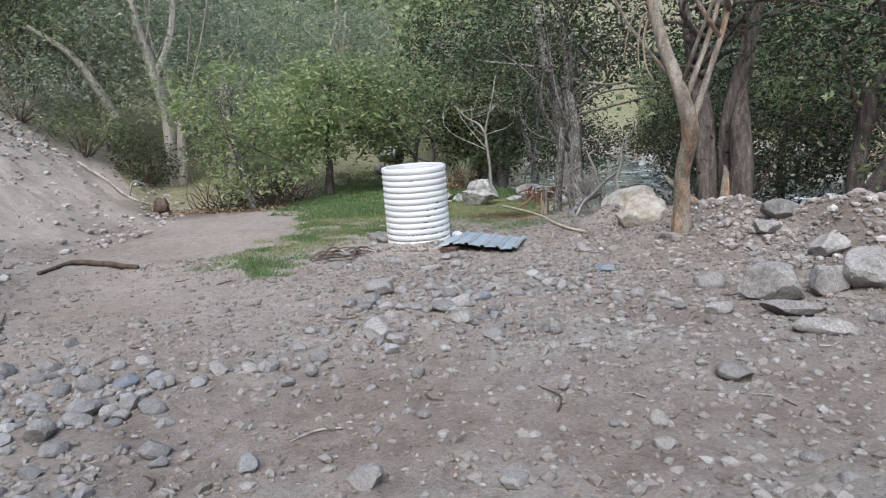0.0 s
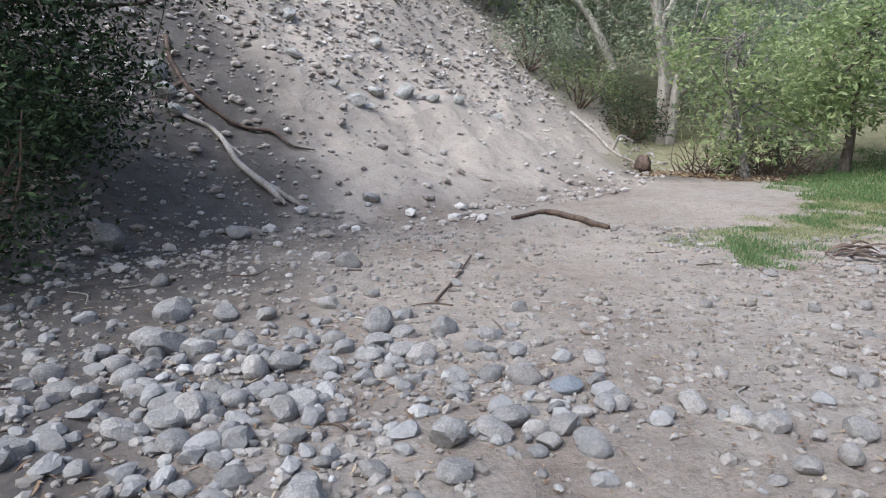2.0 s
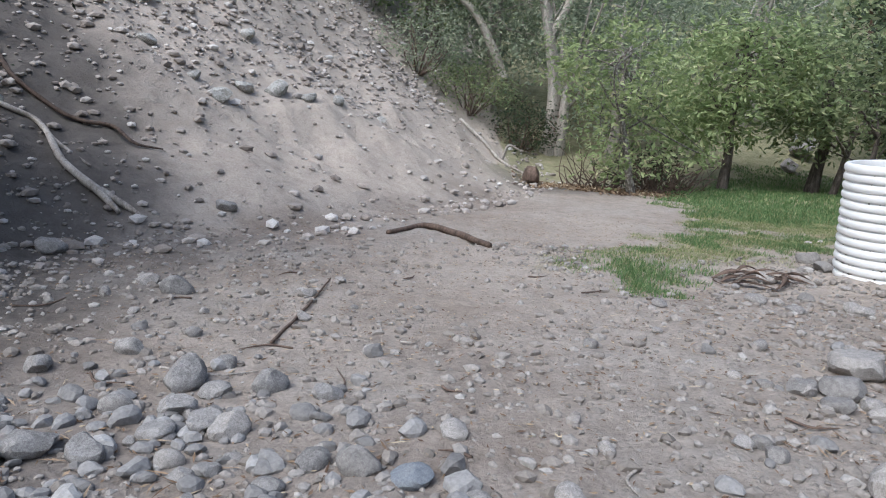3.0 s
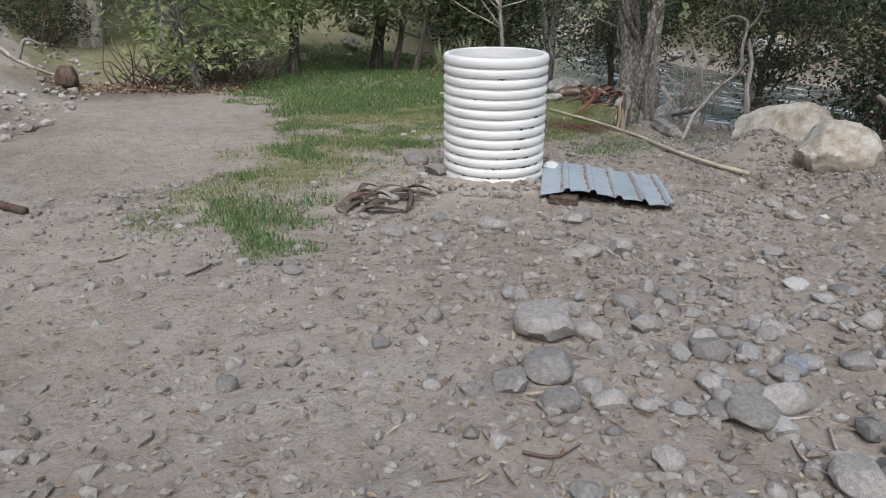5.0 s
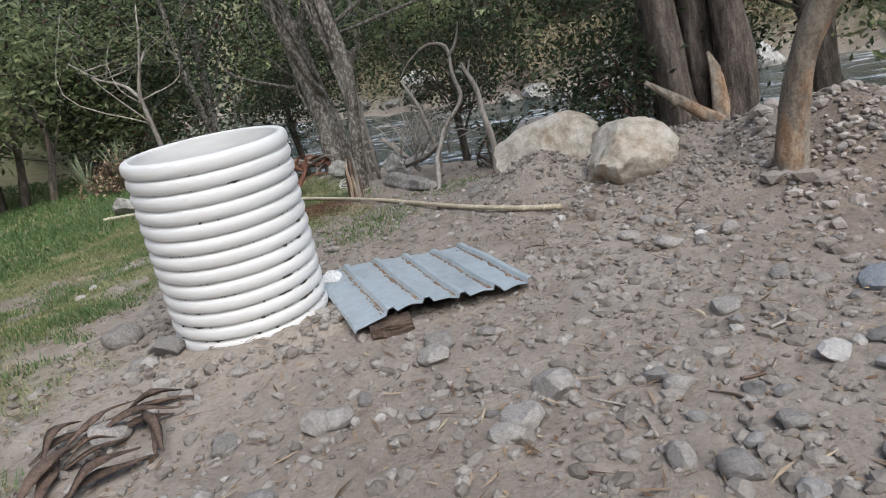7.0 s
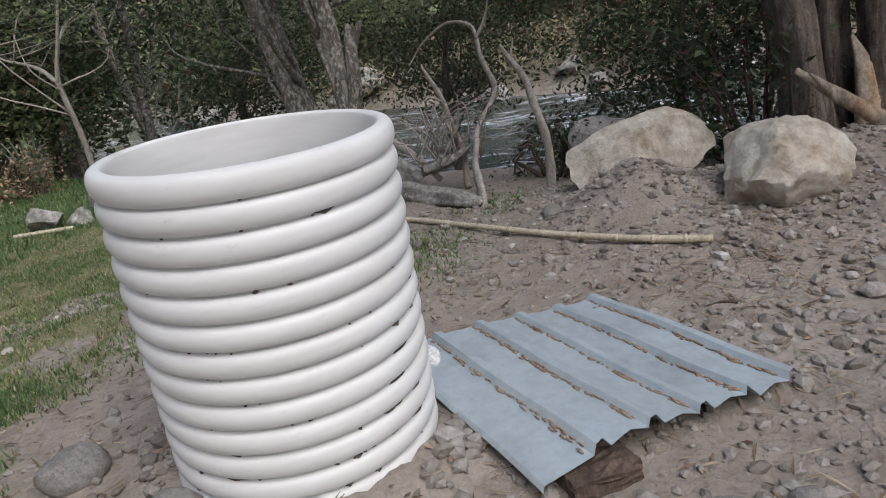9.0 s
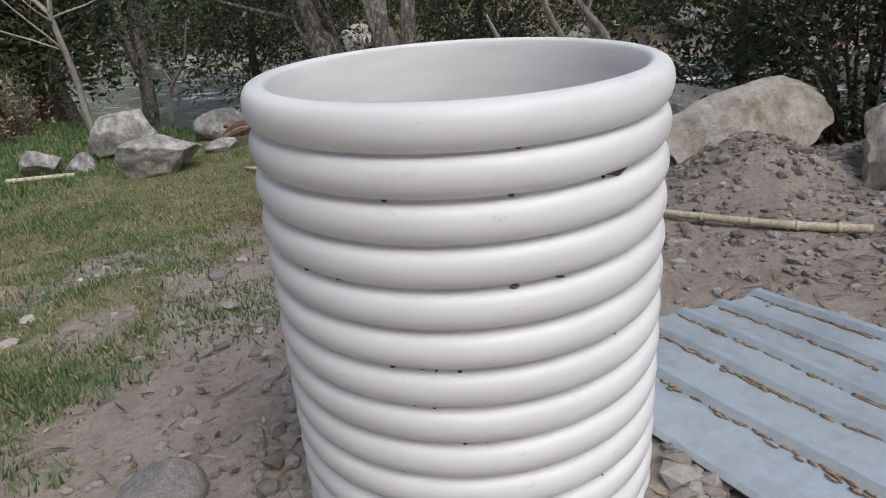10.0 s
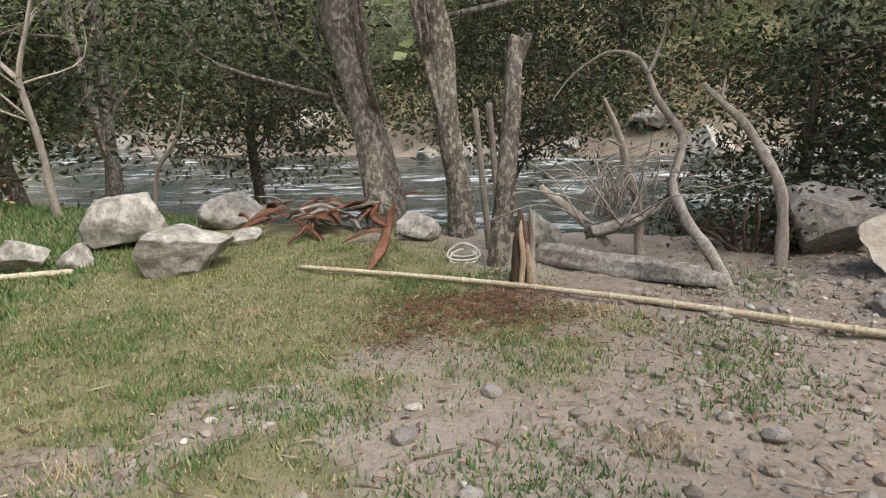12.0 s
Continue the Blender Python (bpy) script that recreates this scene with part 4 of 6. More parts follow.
# lichened trunks on the bank
g1 = gz(11.9, 10.55)
tree("riverside_tree", "lichened grey leaning tree on the river bank", (11.9, 10.55, g1 - 0.1),
     [([(0, 0, 0), (0.02, 0.05, 0.6), (0, 0.12, 1.3), (-0.02, 0.3, 2.1), (-0.1, 0.6, 3.2), (-0.1, 0.9, 4.6)], [0.24, 0.165, 0.15, 0.17, 0.12, 0.08]),
      ([(0.05, -0.1, 0), (0.1, -0.15, 0.4), (0.12, -0.05, 0.9), (0.1, 0.1, 1.5)], [0.07, 0.055, 0.05, 0.03]),
      ([(0, 0.3, 2.05), (0.05, 0.0, 2.6), (0, -0.3, 3.6)], [0.09, 0.06, 0.04])],
     [((0.3, 0.6, 4.0), (2.2, 2.4, 1.4), 1.0), ((1.0, 1.6, 2.4), (1.2, 1.2, 0.7), 0.4)], M_BARK_GREY, M_LEAF_DARK, tr, clumps=55, per=60, spread=0.38, leaf_size=0.11, limbs=18)
tree("riverside_tree", "slimmer lichened grey tree on the river bank", (11.3, 9.72, gz(11.3, 9.72) - 0.1),
     [([(0, 0, 0), (0, 0.0, 0.6), (0, 0.08, 1.2), (0.02, 0.12, 1.8), (0, 0.24, 2.6), (-0.1, 0.4, 4.2)], [0.13, 0.10, 0.09, 0.10, 0.075, 0.05]),
      ([(0, 0.05, 0.9), (0, 0.2, 1.5), (0, 0.33, 2.2), (0, 0.5, 3.2)], [0.055, 0.05, 0.045, 0.03])],
     [((0.5, -0.6, 4.0), (1.8, 2.0, 1.2), 1.0), ((1.3, -1.6, 2.5), (1.0, 1.0, 0.6), 0.35)], M_BARK_GREY, M_LEAF_DARK, tr, clumps=45, per=55, spread=0.38, leaf_size=0.11, limbs=14)
limb_thing("dead_tree", "lichened dead tree with a broken top", "dead tree", [([(10.25, 9.38, -0.1), (10.27, 9.33, 0.6), (10.28, 9.25, 1.2), (10.3, 9.2, 1.66)], [0.1, 0.085, 0.08, 0.06]),
                                                                    ([(10.28, 9.25, 1.35), (10.3, 9.17, 1.55), (10.32, 9.12, 1.68)], [0.05, 0.04, 0.03])], M_BARK_GREY)
for pts in ([(10.72, 9.46, -0.05), (10.7, 9.5, 0.6), (10.7, 9.54, 1.16)], [(10.75, 9.36, -0.05), (10.74, 9.4, 0.7), (10.72, 9.43, 1.2)]):
    limb_thing("stake", "thin weathered wooden stake leaning on the bank", "stake", [(pts, [0.028, 0.026, 0.024])], M_DEADWOOD, 6, 0.08, "leaning stakes")
sp = thing("split_post", "broken dark post with torn pale splinters", "post", at=(9.72, 9.2, gz(9.72, 9.2) - 0.05))
for i, (a, d, h, r, mt) in enumerate(((0.0, 0.0, 0.50, 0.045, M_DARKWOOD), (0.6, 0.05, 0.56, 0.03, M_DARKWOOD), (1.9, 0.055, 0.44, 0.035, M_DARKWOOD), (2.9, 0.06, 0.5, 0.022, M_CUTWOOD),
                                      (3.7, 0.065, 0.34, 0.02, M_CUTWOOD), (4.5, 0.06, 0.58, 0.025, M_DEADWOOD), (5.5, 0.055, 0.4, 0.035, M_DARKWOOD))):
    s = Soup()
    c = np.array([d * math.cos(a), d * math.sin(a), 0])
    tube(s, smooth_path([c, c * 1.05 + np.array([0, 0, h * 0.5]), c * 0.9 + np.array([0, 0, h * 0.85]), c * 0.8 + np.array([0, 0, h])], 4), [r, r, r * 0.8, r * 0.15], 8, 0.4, seed=i)
    part("stem" if i == 0 else "splinter", s.mesh("stem"), mt, sp)
for nm, base, cr in (("dark low-crowned tree over the water", (14.3, 12.6), ((0, 0, 1.9), (1.1, 1.5, 0.8), 1.0)), ("dark leafy tree leaning over the river", (14.2, 9.2), ((-0.2, 0, 2.3), (1.0, 1.4, 0.8), 1.0)),
                     ("dark spreading tree at the water's edge", (12.9, 6.0), ((-0.3, -0.1, 1.75), (1.1, 1.4, 0.9), 1.0))):
    tree("riverside_tree", nm, (*base, gz(*base) - 0.15), [([(0, 0, 0), (0.05, 0.1, 0.7), (-0.1, 0.1, 1.6), (0, 0, 2.6)], [0.09, 0.07, 0.06, 0.03])], [cr],
         M_BARK_DARK, M_LEAF_DARK, tr, clumps=46, per=85, spread=0.27, leaf_size=0.085, limbs=16, limb_r=0.02, droop=0.6)
# bare bent snags
limb_thing("bent_snag", "bare grey bent dead sapling by the weathered log", "dead tree",
           [([(9.2, 7.95, 0.0), (9.6, 8.05, 0.28), (10.05, 8.12, 0.5), (10.35, 8.03, 0.72), (10.55, 7.97, 0.92), (10.8, 8.12, 1.2), (11.0, 8.2, 1.48), (11.0, 8.45, 1.55), (11.0, 8.72, 1.4), (11.0, 8.9, 1.2)],
             [0.04, 0.036, 0.034, 0.032, 0.03, 0.026, 0.02, 0.013, 0.009, 0.004]),
            ([(10.3, 8.3, 0.0), (10.35, 8.33, 0.4), (10.35, 8.42, 0.75), (10.3, 8.5, 1.0), (10.28, 8.58, 1.2)], [0.034, 0.03, 0.026, 0.024, 0.01]),
            ([(10.9, 8.16, 1.36), (11.0, 8.05, 1.55), (11.0, 8.0, 1.75)], [0.018, 0.014, 0.006]), ([(10.33, 8.45, 0.85), (10.3, 8.54, 0.9), (10.28, 8.62, 0.87)], [0.012, 0.009, 0.003])], M_DEADWOOD, rough=0.4)
limb_thing("bent_snag", "bare grey crooked dead sapling by the boulder", "dead tree",
           [([(9.8, 7.45, 0.0), (9.85, 7.46, 0.35), (9.87, 7.5, 0.66), (10.05, 7.6, 0.9), (10.25, 7.72, 1.1), (10.42, 7.85, 1.27)], [0.042, 0.036, 0.034, 0.03, 0.026, 0.014]),
            ([(10.3, 7.75, 1.15), (10.34, 7.72, 1.3)], [0.015, 0.008])], M_DEADWOOD, rough=0.4)
limb_thing("weathered_log", "thick weathered grey log lying on the bank", "log", [(on_ground([(10.45, 9.1), (10.1, 8.75), (9.65, 8.35), (9.25, 7.98)], 0.045), [0.055, 0.095, 0.085, 0.08, 0.035]),
                                                                         (on_ground([(10.2, 8.7, 0.15), (10.15, 8.4, 0.22), (10.2, 8.25, 0.3)], 0.1), [0.05, 0.045, 0.03])], M_LOGWOOD, 18, 0.5)
limb_thing("dead_branch", "dead grey branch propped over the weathered log", "branch", [([(10.4, 9.05, 0.55), (10.35, 8.8, 0.35), (10.25, 8.55, 0.12)], [0.03, 0.035, 0.03])], M_DEADWOOD)
s = Soup()
for k in range(46):
    a = np.array([10.3 + tr.normal() * 0.12, 8.5 + tr.normal() * 0.15, 0.25 + tr.random() * 0.2])
    b_ = a + np.array([tr.normal() * 0.2, tr.normal() * 0.45, tr.random() * 0.5])
    tube(s, smooth_path([a, (a + b_) / 2 + np.array([0, 0, 0.15]) + tr.normal(size=3) * 0.06, b_], 4), [0.008, 0.003], 4, 0, seed=k)
solid("twig_tangle", s.mesh("twig_tangle"), M_DEADWOOD, "tangle of thin dry twigs over the log", "twigs", kind="stuff")
# forked sapling
tree("forked_sapling", "slender pale forked sapling behind the pale rocks", (13.1, 14.85, gz(13.1, 14.85) - 0.05),
     [([(0, 0, 0), (0, 0.05, 0.6), (0.0, 0.12, 1.2), (0, 0.22, 1.75)], [0.055, 0.045, 0.042, 0.04]), ([(0, 0.22, 1.72), (0.05, 0.6, 2.0), (0.1, 1.2, 2.2), (0.1, 1.8, 2.6)], [0.035, 0.03, 0.02, 0.012]),
      ([(0, 0.22, 1.72), (0, 0.1, 2.1), (0.0, -0.1, 2.6), (0.1, -0.2, 3.3)], [0.035, 0.028, 0.02, 0.012])],
     [((0.3, 0.4, 3.2), (1.4, 1.6, 0.8), 1.0)], M_BARK_PALE, M_LEAF, tr, clumps=24, per=40, spread=0.28, leaf_size=0.08, limbs=12, limb_r=0.015)
limb_thing("dead_sapling", "bare pale dead sapling behind the rocks", "dead tree", [([(13.3, 13.7, 0), (13.3, 13.6, 0.5), (13.3, 13.3, 0.9), (13.3, 13.15, 1.4)], [0.035, 0.03, 0.025, 0.01]),
                                                                       ([(13.3, 13.55, 0.6), (13.3, 13.7, 0.9), (13.3, 13.6, 1.2)], [0.02, 0.015, 0.008])], M_DEADWOOD, 6, 0.1)
limb_thing("fallen_branch", "fallen grey branch behind the rocks", "branch", [(on_ground([(13.4, 13.0, 0.1), (13.2, 12.5, 0.22), (13.1, 11.9, 0.3)], 0.03), [0.05, 0.05, 0.03])], M_DEADWOOD)
# red driftwood heap and rope
hp = thing("bark_heap", "heap of reddish rotten bark and grey sticks on the grass", "wood heap", at=(11.75, 11.1, gz(11.75, 11.1)))
for k in range(40):
    s = Soup()
    a = np.array([tr.normal() * 0.24, tr.normal() * 0.38 - 0.1, 0.03 + tr.random() * 0.2])
    d = np.array([tr.normal() * 0.3, tr.choice([-1, 1]) * tr.uniform(0.1, 0.42), tr.normal() * 0.08])
    tube(s, smooth_path([a - d * 0.6, a + np.array([0, 0, 0.06]), a + d * 0.6], 5), [0.012, tr.uniform(0.025, 0.06) if k % 4 else 0.02, 0.01], 7, 0.7, seed=k, flat=0.4 if k % 4 else 1.0)
    part("bark_strip" if k % 4 else "stick", s.mesh("bark_strip"), M_REDWOOD if k % 4 else M_DEADWOOD, hp)
rt = thing("red_root", "upright twisted piece of rotten red root", "root", at=(10.4, 10.25, gz(10.4, 10.25)))
for k, pts in enumerate(([(-0.35, 0.1, 0.02), (-0.15, 0.06, 0.12), (0, 0, 0.3), (0.02, -0.06, 0.46)], [(0, 0, 0.28), (0.02, 0.1, 0.36), (0.04, 0.05, 0.48)])):
    s = Soup()
    tube(s, smooth_path(pts, 5), [0.015, 0.035, 0.032, 0.01], 8, 0.55, seed=k, flat=0.6)
    part("root_stem", s.mesh("root_stem"), M_REDWOOD, rt)
s = Soup()
for a0, w, h in ((0, 0.11, 0.0), (0.6, 0.13, 0.012), (1.5, 0.1, 0.02)):
    an = np.linspace(a0, a0 + 5.6, 26)
    tube(s, np.stack([0.5 * w * np.cos(an) + h * 3, w * np.sin(an), 0.02 + h + 0.06 * (np.cos(an) > 0) * np.cos(an)], -1), [0.0075, 0.0075], 6, 0)
solid("rope_coil", s.mesh("rope_coil"), M_ROPE, "small loose coil of white rope on the bank", "rope", m=pose(10.4, 9.66, gz(10.4, 9.66), 0, -25, 0))


def spiky_plant(at, k, length, seed):
    q = np.random.default_rng(seed)
    t = thing("flax_plant", "clump of upright sword-shaped green leaves", "plant", at=(*at, gz(*at)))
    for i in range(k):
        s = Soup()
        a = q.uniform(0, 2 * np.pi)
        lean = q.uniform(0.1, 0.55)
        L = length * q.uniform(0.7, 1.1)
        d = np.array([math.cos(a), math.sin(a), 0])
        sd = np.array([-math.sin(a), math.cos(a), 0])
        pts = [d * 0.03 + d * lean * L * u ** 1.6 + np.array([0, 0, L * u * (1 - 0.2 * lean * u)]) for u in np.linspace(0, 1, 6)]
        w = [0.018, 0.026, 0.026, 0.022, 0.013, 0.002]
        v = np.concatenate([[p - sd * q_, p + d * 0.006, p + sd * q_] for p, q_ in zip(pts, w)])
        f = [(3 * j + c, 3 * j + c + 1, 3 * j + c + 4, 3 * j + c + 3) for j in range(5) for c in (0, 1)]
        s.add(v, f)
        part("leaf", s.mesh("leaf"), M_LEAF_GREY, t)
    return t


spiky_plant((13.3, 16.3), 28, 1.05, 3)
spiky_plant((12.7, 16.6), 20, 0.85, 4)

# ---- trees of the wood's edge ----
wh = (5.9, 21.2)
tree("pale_twin_tree", "tall tree with two pale smooth trunks on the slope", (*wh, gz(*wh) - 0.15),
     [([(0, 0, 0), (0, 0, 1.0), (-0.08, 0, 2.2), (-0.3, 0, 3.6), (-0.6, 0.2, 5.2), (-0.4, 0.3, 7)], [0.26, 0.17, 0.15, 0.13, 0.1, 0.05]),
      ([(0.2, -0.1, 0), (0.28, -0.1, 0.7), (0.3, -0.1, 1.5), (0.35, 0, 2.0)], [0.2, 0.15, 0.12, 0.09]),
      ([(-0.25, 0, 3.3), (0.2, 0, 4.2), (0.5, 0, 5.6), (0.6, 0.3, 7)], [0.1, 0.09, 0.07, 0.04])],
     [((0, 0.5, 6.6), (2.6, 2.4, 2.2), 1.0)], M_BARK_PALE, M_LEAF_GREY, tr, clumps=64, per=45, spread=0.45, leaf_size=0.22, limbs=18)
tree("flowering_tree", "slender leaning tree with thin yellow-green leaves and pale blossoms", (6.5, 16.3, gz(6.5, 16.3) - 0.1),
     [([(0, 0, 0), (-0.15, 0, 0.6), (-0.3, 0, 1.3), (-0.45, 0.1, 2.2), (-0.3, 0.1, 3.2)], [0.09, 0.07, 0.06, 0.05, 0.03])],
     [((-0.3, 0.2, 2.7), (1.7, 1.4, 1.2), 1.0), ((0.2, 0.1, 1.1), (1.5, 0.8, 0.6), 0.35)], M_BARK_GREY, M_LEAF_BRIGHT, tr, clumps=60, per=40, spread=0.3, leaf_size=0.15, limbs=30, limb_r=0.022)
tree("green_tree", "leafy bright green tree at the grass edge", (9.6, 18.3, gz(9.6, 18.3) - 0.1),
     [([(0, 0, 0), (0.05, 0, 0.8), (0.0, 0, 1.8), (0.2, 0, 3.0), (0.2, 0.2, 4.2)], [0.13, 0.1, 0.09, 0.07, 0.03])],
     [((0, 0, 2.9), (2.0, 1.7, 1.5), 1.0), ((-0.9, 0, 1.9), (1.0, 1.0, 0.8), 0.4)], M_BARK_DARK, M_LEAF_BRIGHT, tr, clumps=80, per=45, spread=0.34, leaf_size=0.19, limbs=18)
tree("green_tree", "leafy green tree beside the dark grove", (12.2, 18.6, gz(12.2, 18.6) - 0.1),
     [([(0, 0, 0), (0.1, 0, 0.8), (0.2, 0, 1.6), (0.1, 0, 3.0)], [0.17, 0.13, 0.12, 0.06]), ([(0.3, -0.4, 0), (0.4, -0.5, 0.8), (0.5, -0.6, 1.8)], [0.09, 0.07, 0.05]),
      ([(0.7, -0.7, 0), (0.9, -0.8, 0.9), (1.0, -0.8, 1.9)], [0.08, 0.06, 0.05])],
     [((0, -0.2, 3.0), (2.3, 2.0, 1.3), 1.0), ((-0.8, -0.6, 2.0), (1.0, 1.0, 0.7), 0.4)], M_BARK_DARK, M_LEAF, tr, clumps=80, per=45, spread=0.36, leaf_size=0.18, limbs=18)
limb_thing("pale_dead_tree", "pale bare dead trunk leaning over the bank", "dead tree", [([(4.6, 22.2, 2.6), (4.2, 22.2, 3.6), (3.6, 22.2, 4.5), (2.6, 22.2, 5.2)], [0.16, 0.13, 0.1, 0.06])], M_BARK_PALE)


def bush(label, at, radius, leaf, r, clumps=40, per=50, leaf_size=0.1, spread=0.25, name="bush", group=""):
    t = thing(name, label, "bush", group, at=(at[0], at[1], gz(*at)))
    cl = ellipsoid_points(r, clumps, (0, 0, radius[2] * 0.7), radius, 0.3)
    cl[:, 2] = np.abs(cl[:, 2]) + 0.08
    s = Soup()
    for k in range(24):
        b_ = cl[r.integers(len(cl))]
        a = np.array([b_[0] * 0.15, b_[1] * 0.15, -0.1])
        tube(s, smooth_path([a, (a + b_) / 2 + r.normal(size=3) * 0.12, b_], 4), [0.02, 0.006], 5, 0.1, seed=k)
    part("stem", s.mesh("stem"), M_DARKWOOD, t)
    part("foliage", crown_mesh("foliage", cl, per, spread, leaf_size, r), leaf, t)
    return t


bush("grey-green scrub at the top of the bank", (2.0, 21.0), (1.3, 0.9, 0.9), M_LEAF_GREY, tr, group="bank scrub")
bush("dense dark scrub on the bank's shoulder", (3.5, 21.3), (1.6, 1.0, 0.8), M_LEAF, tr, 55, group="bank scrub")
bush("dark scrub below the pale tree", (4.9, 20.9), (1.2, 0.9, 0.7), M_LEAF_DARK, tr, group="bank scrub")
bush("low dark undergrowth at the wood's edge", (7.6, 17.8), (1.2, 0.6, 0.4), M_LEAF_DARK, tr, 30, 40, group="undergrowth")
bush("grey bush on the bank's crest", (-0.4, 22.2), (1.0, 0.8, 0.6), M_LEAF_GREY, tr, 30, group="bank scrub")
bush("low green shrub by the river bank", (10.4, 7.5), (0.35, 0.5, 0.3), M_LEAF_DARK, tr, 22, 40, 0.07, 0.12, group="undergrowth")
bush("dark leafy shrub behind the boulders", (10.2, 5.7), (0.8, 1.0, 0.9), M_LEAF_DARK, tr, 40, 60, 0.09, 0.24, group="undergrowth")
bush("low leafy shrub on the bank behind the snags", (12.6, 7.3), (0.4, 0.6, 0.35), M_LEAF_DARK, tr, 26, 50, 0.09, 0.2, group="undergrowth")
bush("thin brown shrub by the flax", (12.9, 16.0), (0.7, 0.6, 0.4), M_LITTER, tr, 22, 40, 0.08, 0.2, group="undergrowth")
for x, y, q in ((6.0, 17.4, 0.8), (7.2, 16.9, 0.7), (8.0, 17.6, 0.7)):
    s = Soup()
    for k in range(34):
        a = np.array([tr.normal() * 0.5 * q, tr.normal() * 0.3 * q, 0.0])
        b_ = a + np.array([tr.normal() * 0.5, tr.normal() * 0.3, tr.uniform(0.3, 1.2) * q])
        tube(s, smooth_path([a, (a + b_) / 2 + tr.normal(size=3) * 0.12, b_], 4), [0.018, 0.005], 5, 0.1, seed=k)
    solid("dry_brushwood", s.mesh("dry_brushwood"), M_DARKWOOD, "tangle of bare dark brushwood under the trees", "brushwood", kind="stuff", m=pose(x, y, gz(x, y) - 0.03))

# dark overhanging tree on the bank
dk = (-4.9, 7.5)
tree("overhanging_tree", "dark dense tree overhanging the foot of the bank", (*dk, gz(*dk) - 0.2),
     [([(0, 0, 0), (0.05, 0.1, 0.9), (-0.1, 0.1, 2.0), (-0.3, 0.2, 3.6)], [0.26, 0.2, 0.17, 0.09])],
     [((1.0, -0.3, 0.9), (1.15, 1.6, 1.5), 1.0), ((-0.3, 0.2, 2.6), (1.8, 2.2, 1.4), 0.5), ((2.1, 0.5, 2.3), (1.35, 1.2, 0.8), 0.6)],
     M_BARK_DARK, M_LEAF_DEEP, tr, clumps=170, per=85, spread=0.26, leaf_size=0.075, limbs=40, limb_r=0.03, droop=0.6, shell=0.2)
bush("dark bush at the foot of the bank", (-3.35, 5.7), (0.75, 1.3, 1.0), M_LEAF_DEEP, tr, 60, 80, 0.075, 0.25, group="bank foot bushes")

# ---- generic wood, copied ----
protos = []
for k, (lf, bk, h) in enumerate(((M_LEAF, M_BARK_GREY, 6.5), (M_LEAF_DARK, M_BARK_DARK, 6.0), (M_LEAF_GREY, M_BARK_PALE, 6.0), (M_LEAF_DARK, M_BARK_GREY, 7.5))):
    x, y = ((1.0, 26.0), (15.6, 17.8), (9.0, 24.5), (16.6, 20.5))[k]
    protos.append(tree("woodland_tree", ("leafy olive-green tree of the wood", "dark leafy tree of the wood", "grey-green tree of the wood", "tall dark tree of the wood")[k], (x, y, gz(x, y) - 0.2),
                       [([(0, 0, 0), (0.1, 0.1, h * 0.2), (-0.1, 0.2, h * 0.45), (0.1, 0.1, h * 0.8)], [0.16, 0.12, 0.1, 0.04]), ([(0.05, 0.1, h * 0.18), (0.5, -0.2, h * 0.4), (0.9, -0.3, h * 0.7)], [0.08, 0.07, 0.03])],
                       [((0, 0, h * 0.62), (2.3, 2.3, h * 0.32), 1.0), ((0.3, 0.2, h * 0.3), (1.8, 1.8, h * 0.14), 0.3)], bk, lf, tr, clumps=68, per=58, spread=0.42, leaf_size=0.165, limbs=10, group="woodland trees", shell=0.3))
spots = []
for k in range(6):
    spots.append((-9 + k * 4.6 + tr.uniform(-0.6, 0.6), 25.5 + tr.uniform(-1.5, 2.5)))
for x, y in ((0.6, 23.4), (2.6, 23.8), (4.4, 23.2), (-1.6, 23.6), (7.6, 21.2), (-4.0, 23.8)):
    spots.append((x, y))
for k in range(5):
    spots.append((-10 + k * 7.0 + tr.uniform(-0.8, 0.8), 31.5 + tr.uniform(-1.5, 2.5)))
for k in range(9):
    y = 15.5 + k * 1.6
    spots.append((float(river_mid(y)) - 8.0 + tr.uniform(-0.7, 0.5), y))
for y in (-6.0, -3.2, -0.5, 1.8):
    spots.append((float(river_mid(y)) - 7.4 + tr.uniform(-0.4, 0.4), y))
for k in range(24):
    y = -24 + k * 2.9 + tr.uniform(-0.8, 0.8)
    spots.append((float(river_mid(y)) + 10.0 + tr.uniform(-0.8, 2.5), y))
for k in range(11):
    y = -24 + k * 6.6 + tr.uniform(-0.8, 0.8)
    spots.append((float(river_mid(y)) + 17 + tr.uniform(-2, 2.5), y))
for x, y in spots:
    if bank_depth(np.array([x]), np.array([y]))[0] > 3 and y < 22.5:
        continue
    k = int(tr.choice([0, 2, 2, 2] if y > 21 and x < 14 else [0, 1, 3, 2]))
    sc = tr.uniform(0.8, 1.25)
    c = copy_thing(protos[k], pose(x, y, gz(x, y) - 0.2, 0, 0, tr.uniform(0, 360)) @ Matrix.Diagonal((sc, sc, sc * tr.uniform(0.9, 1.1), 1)))


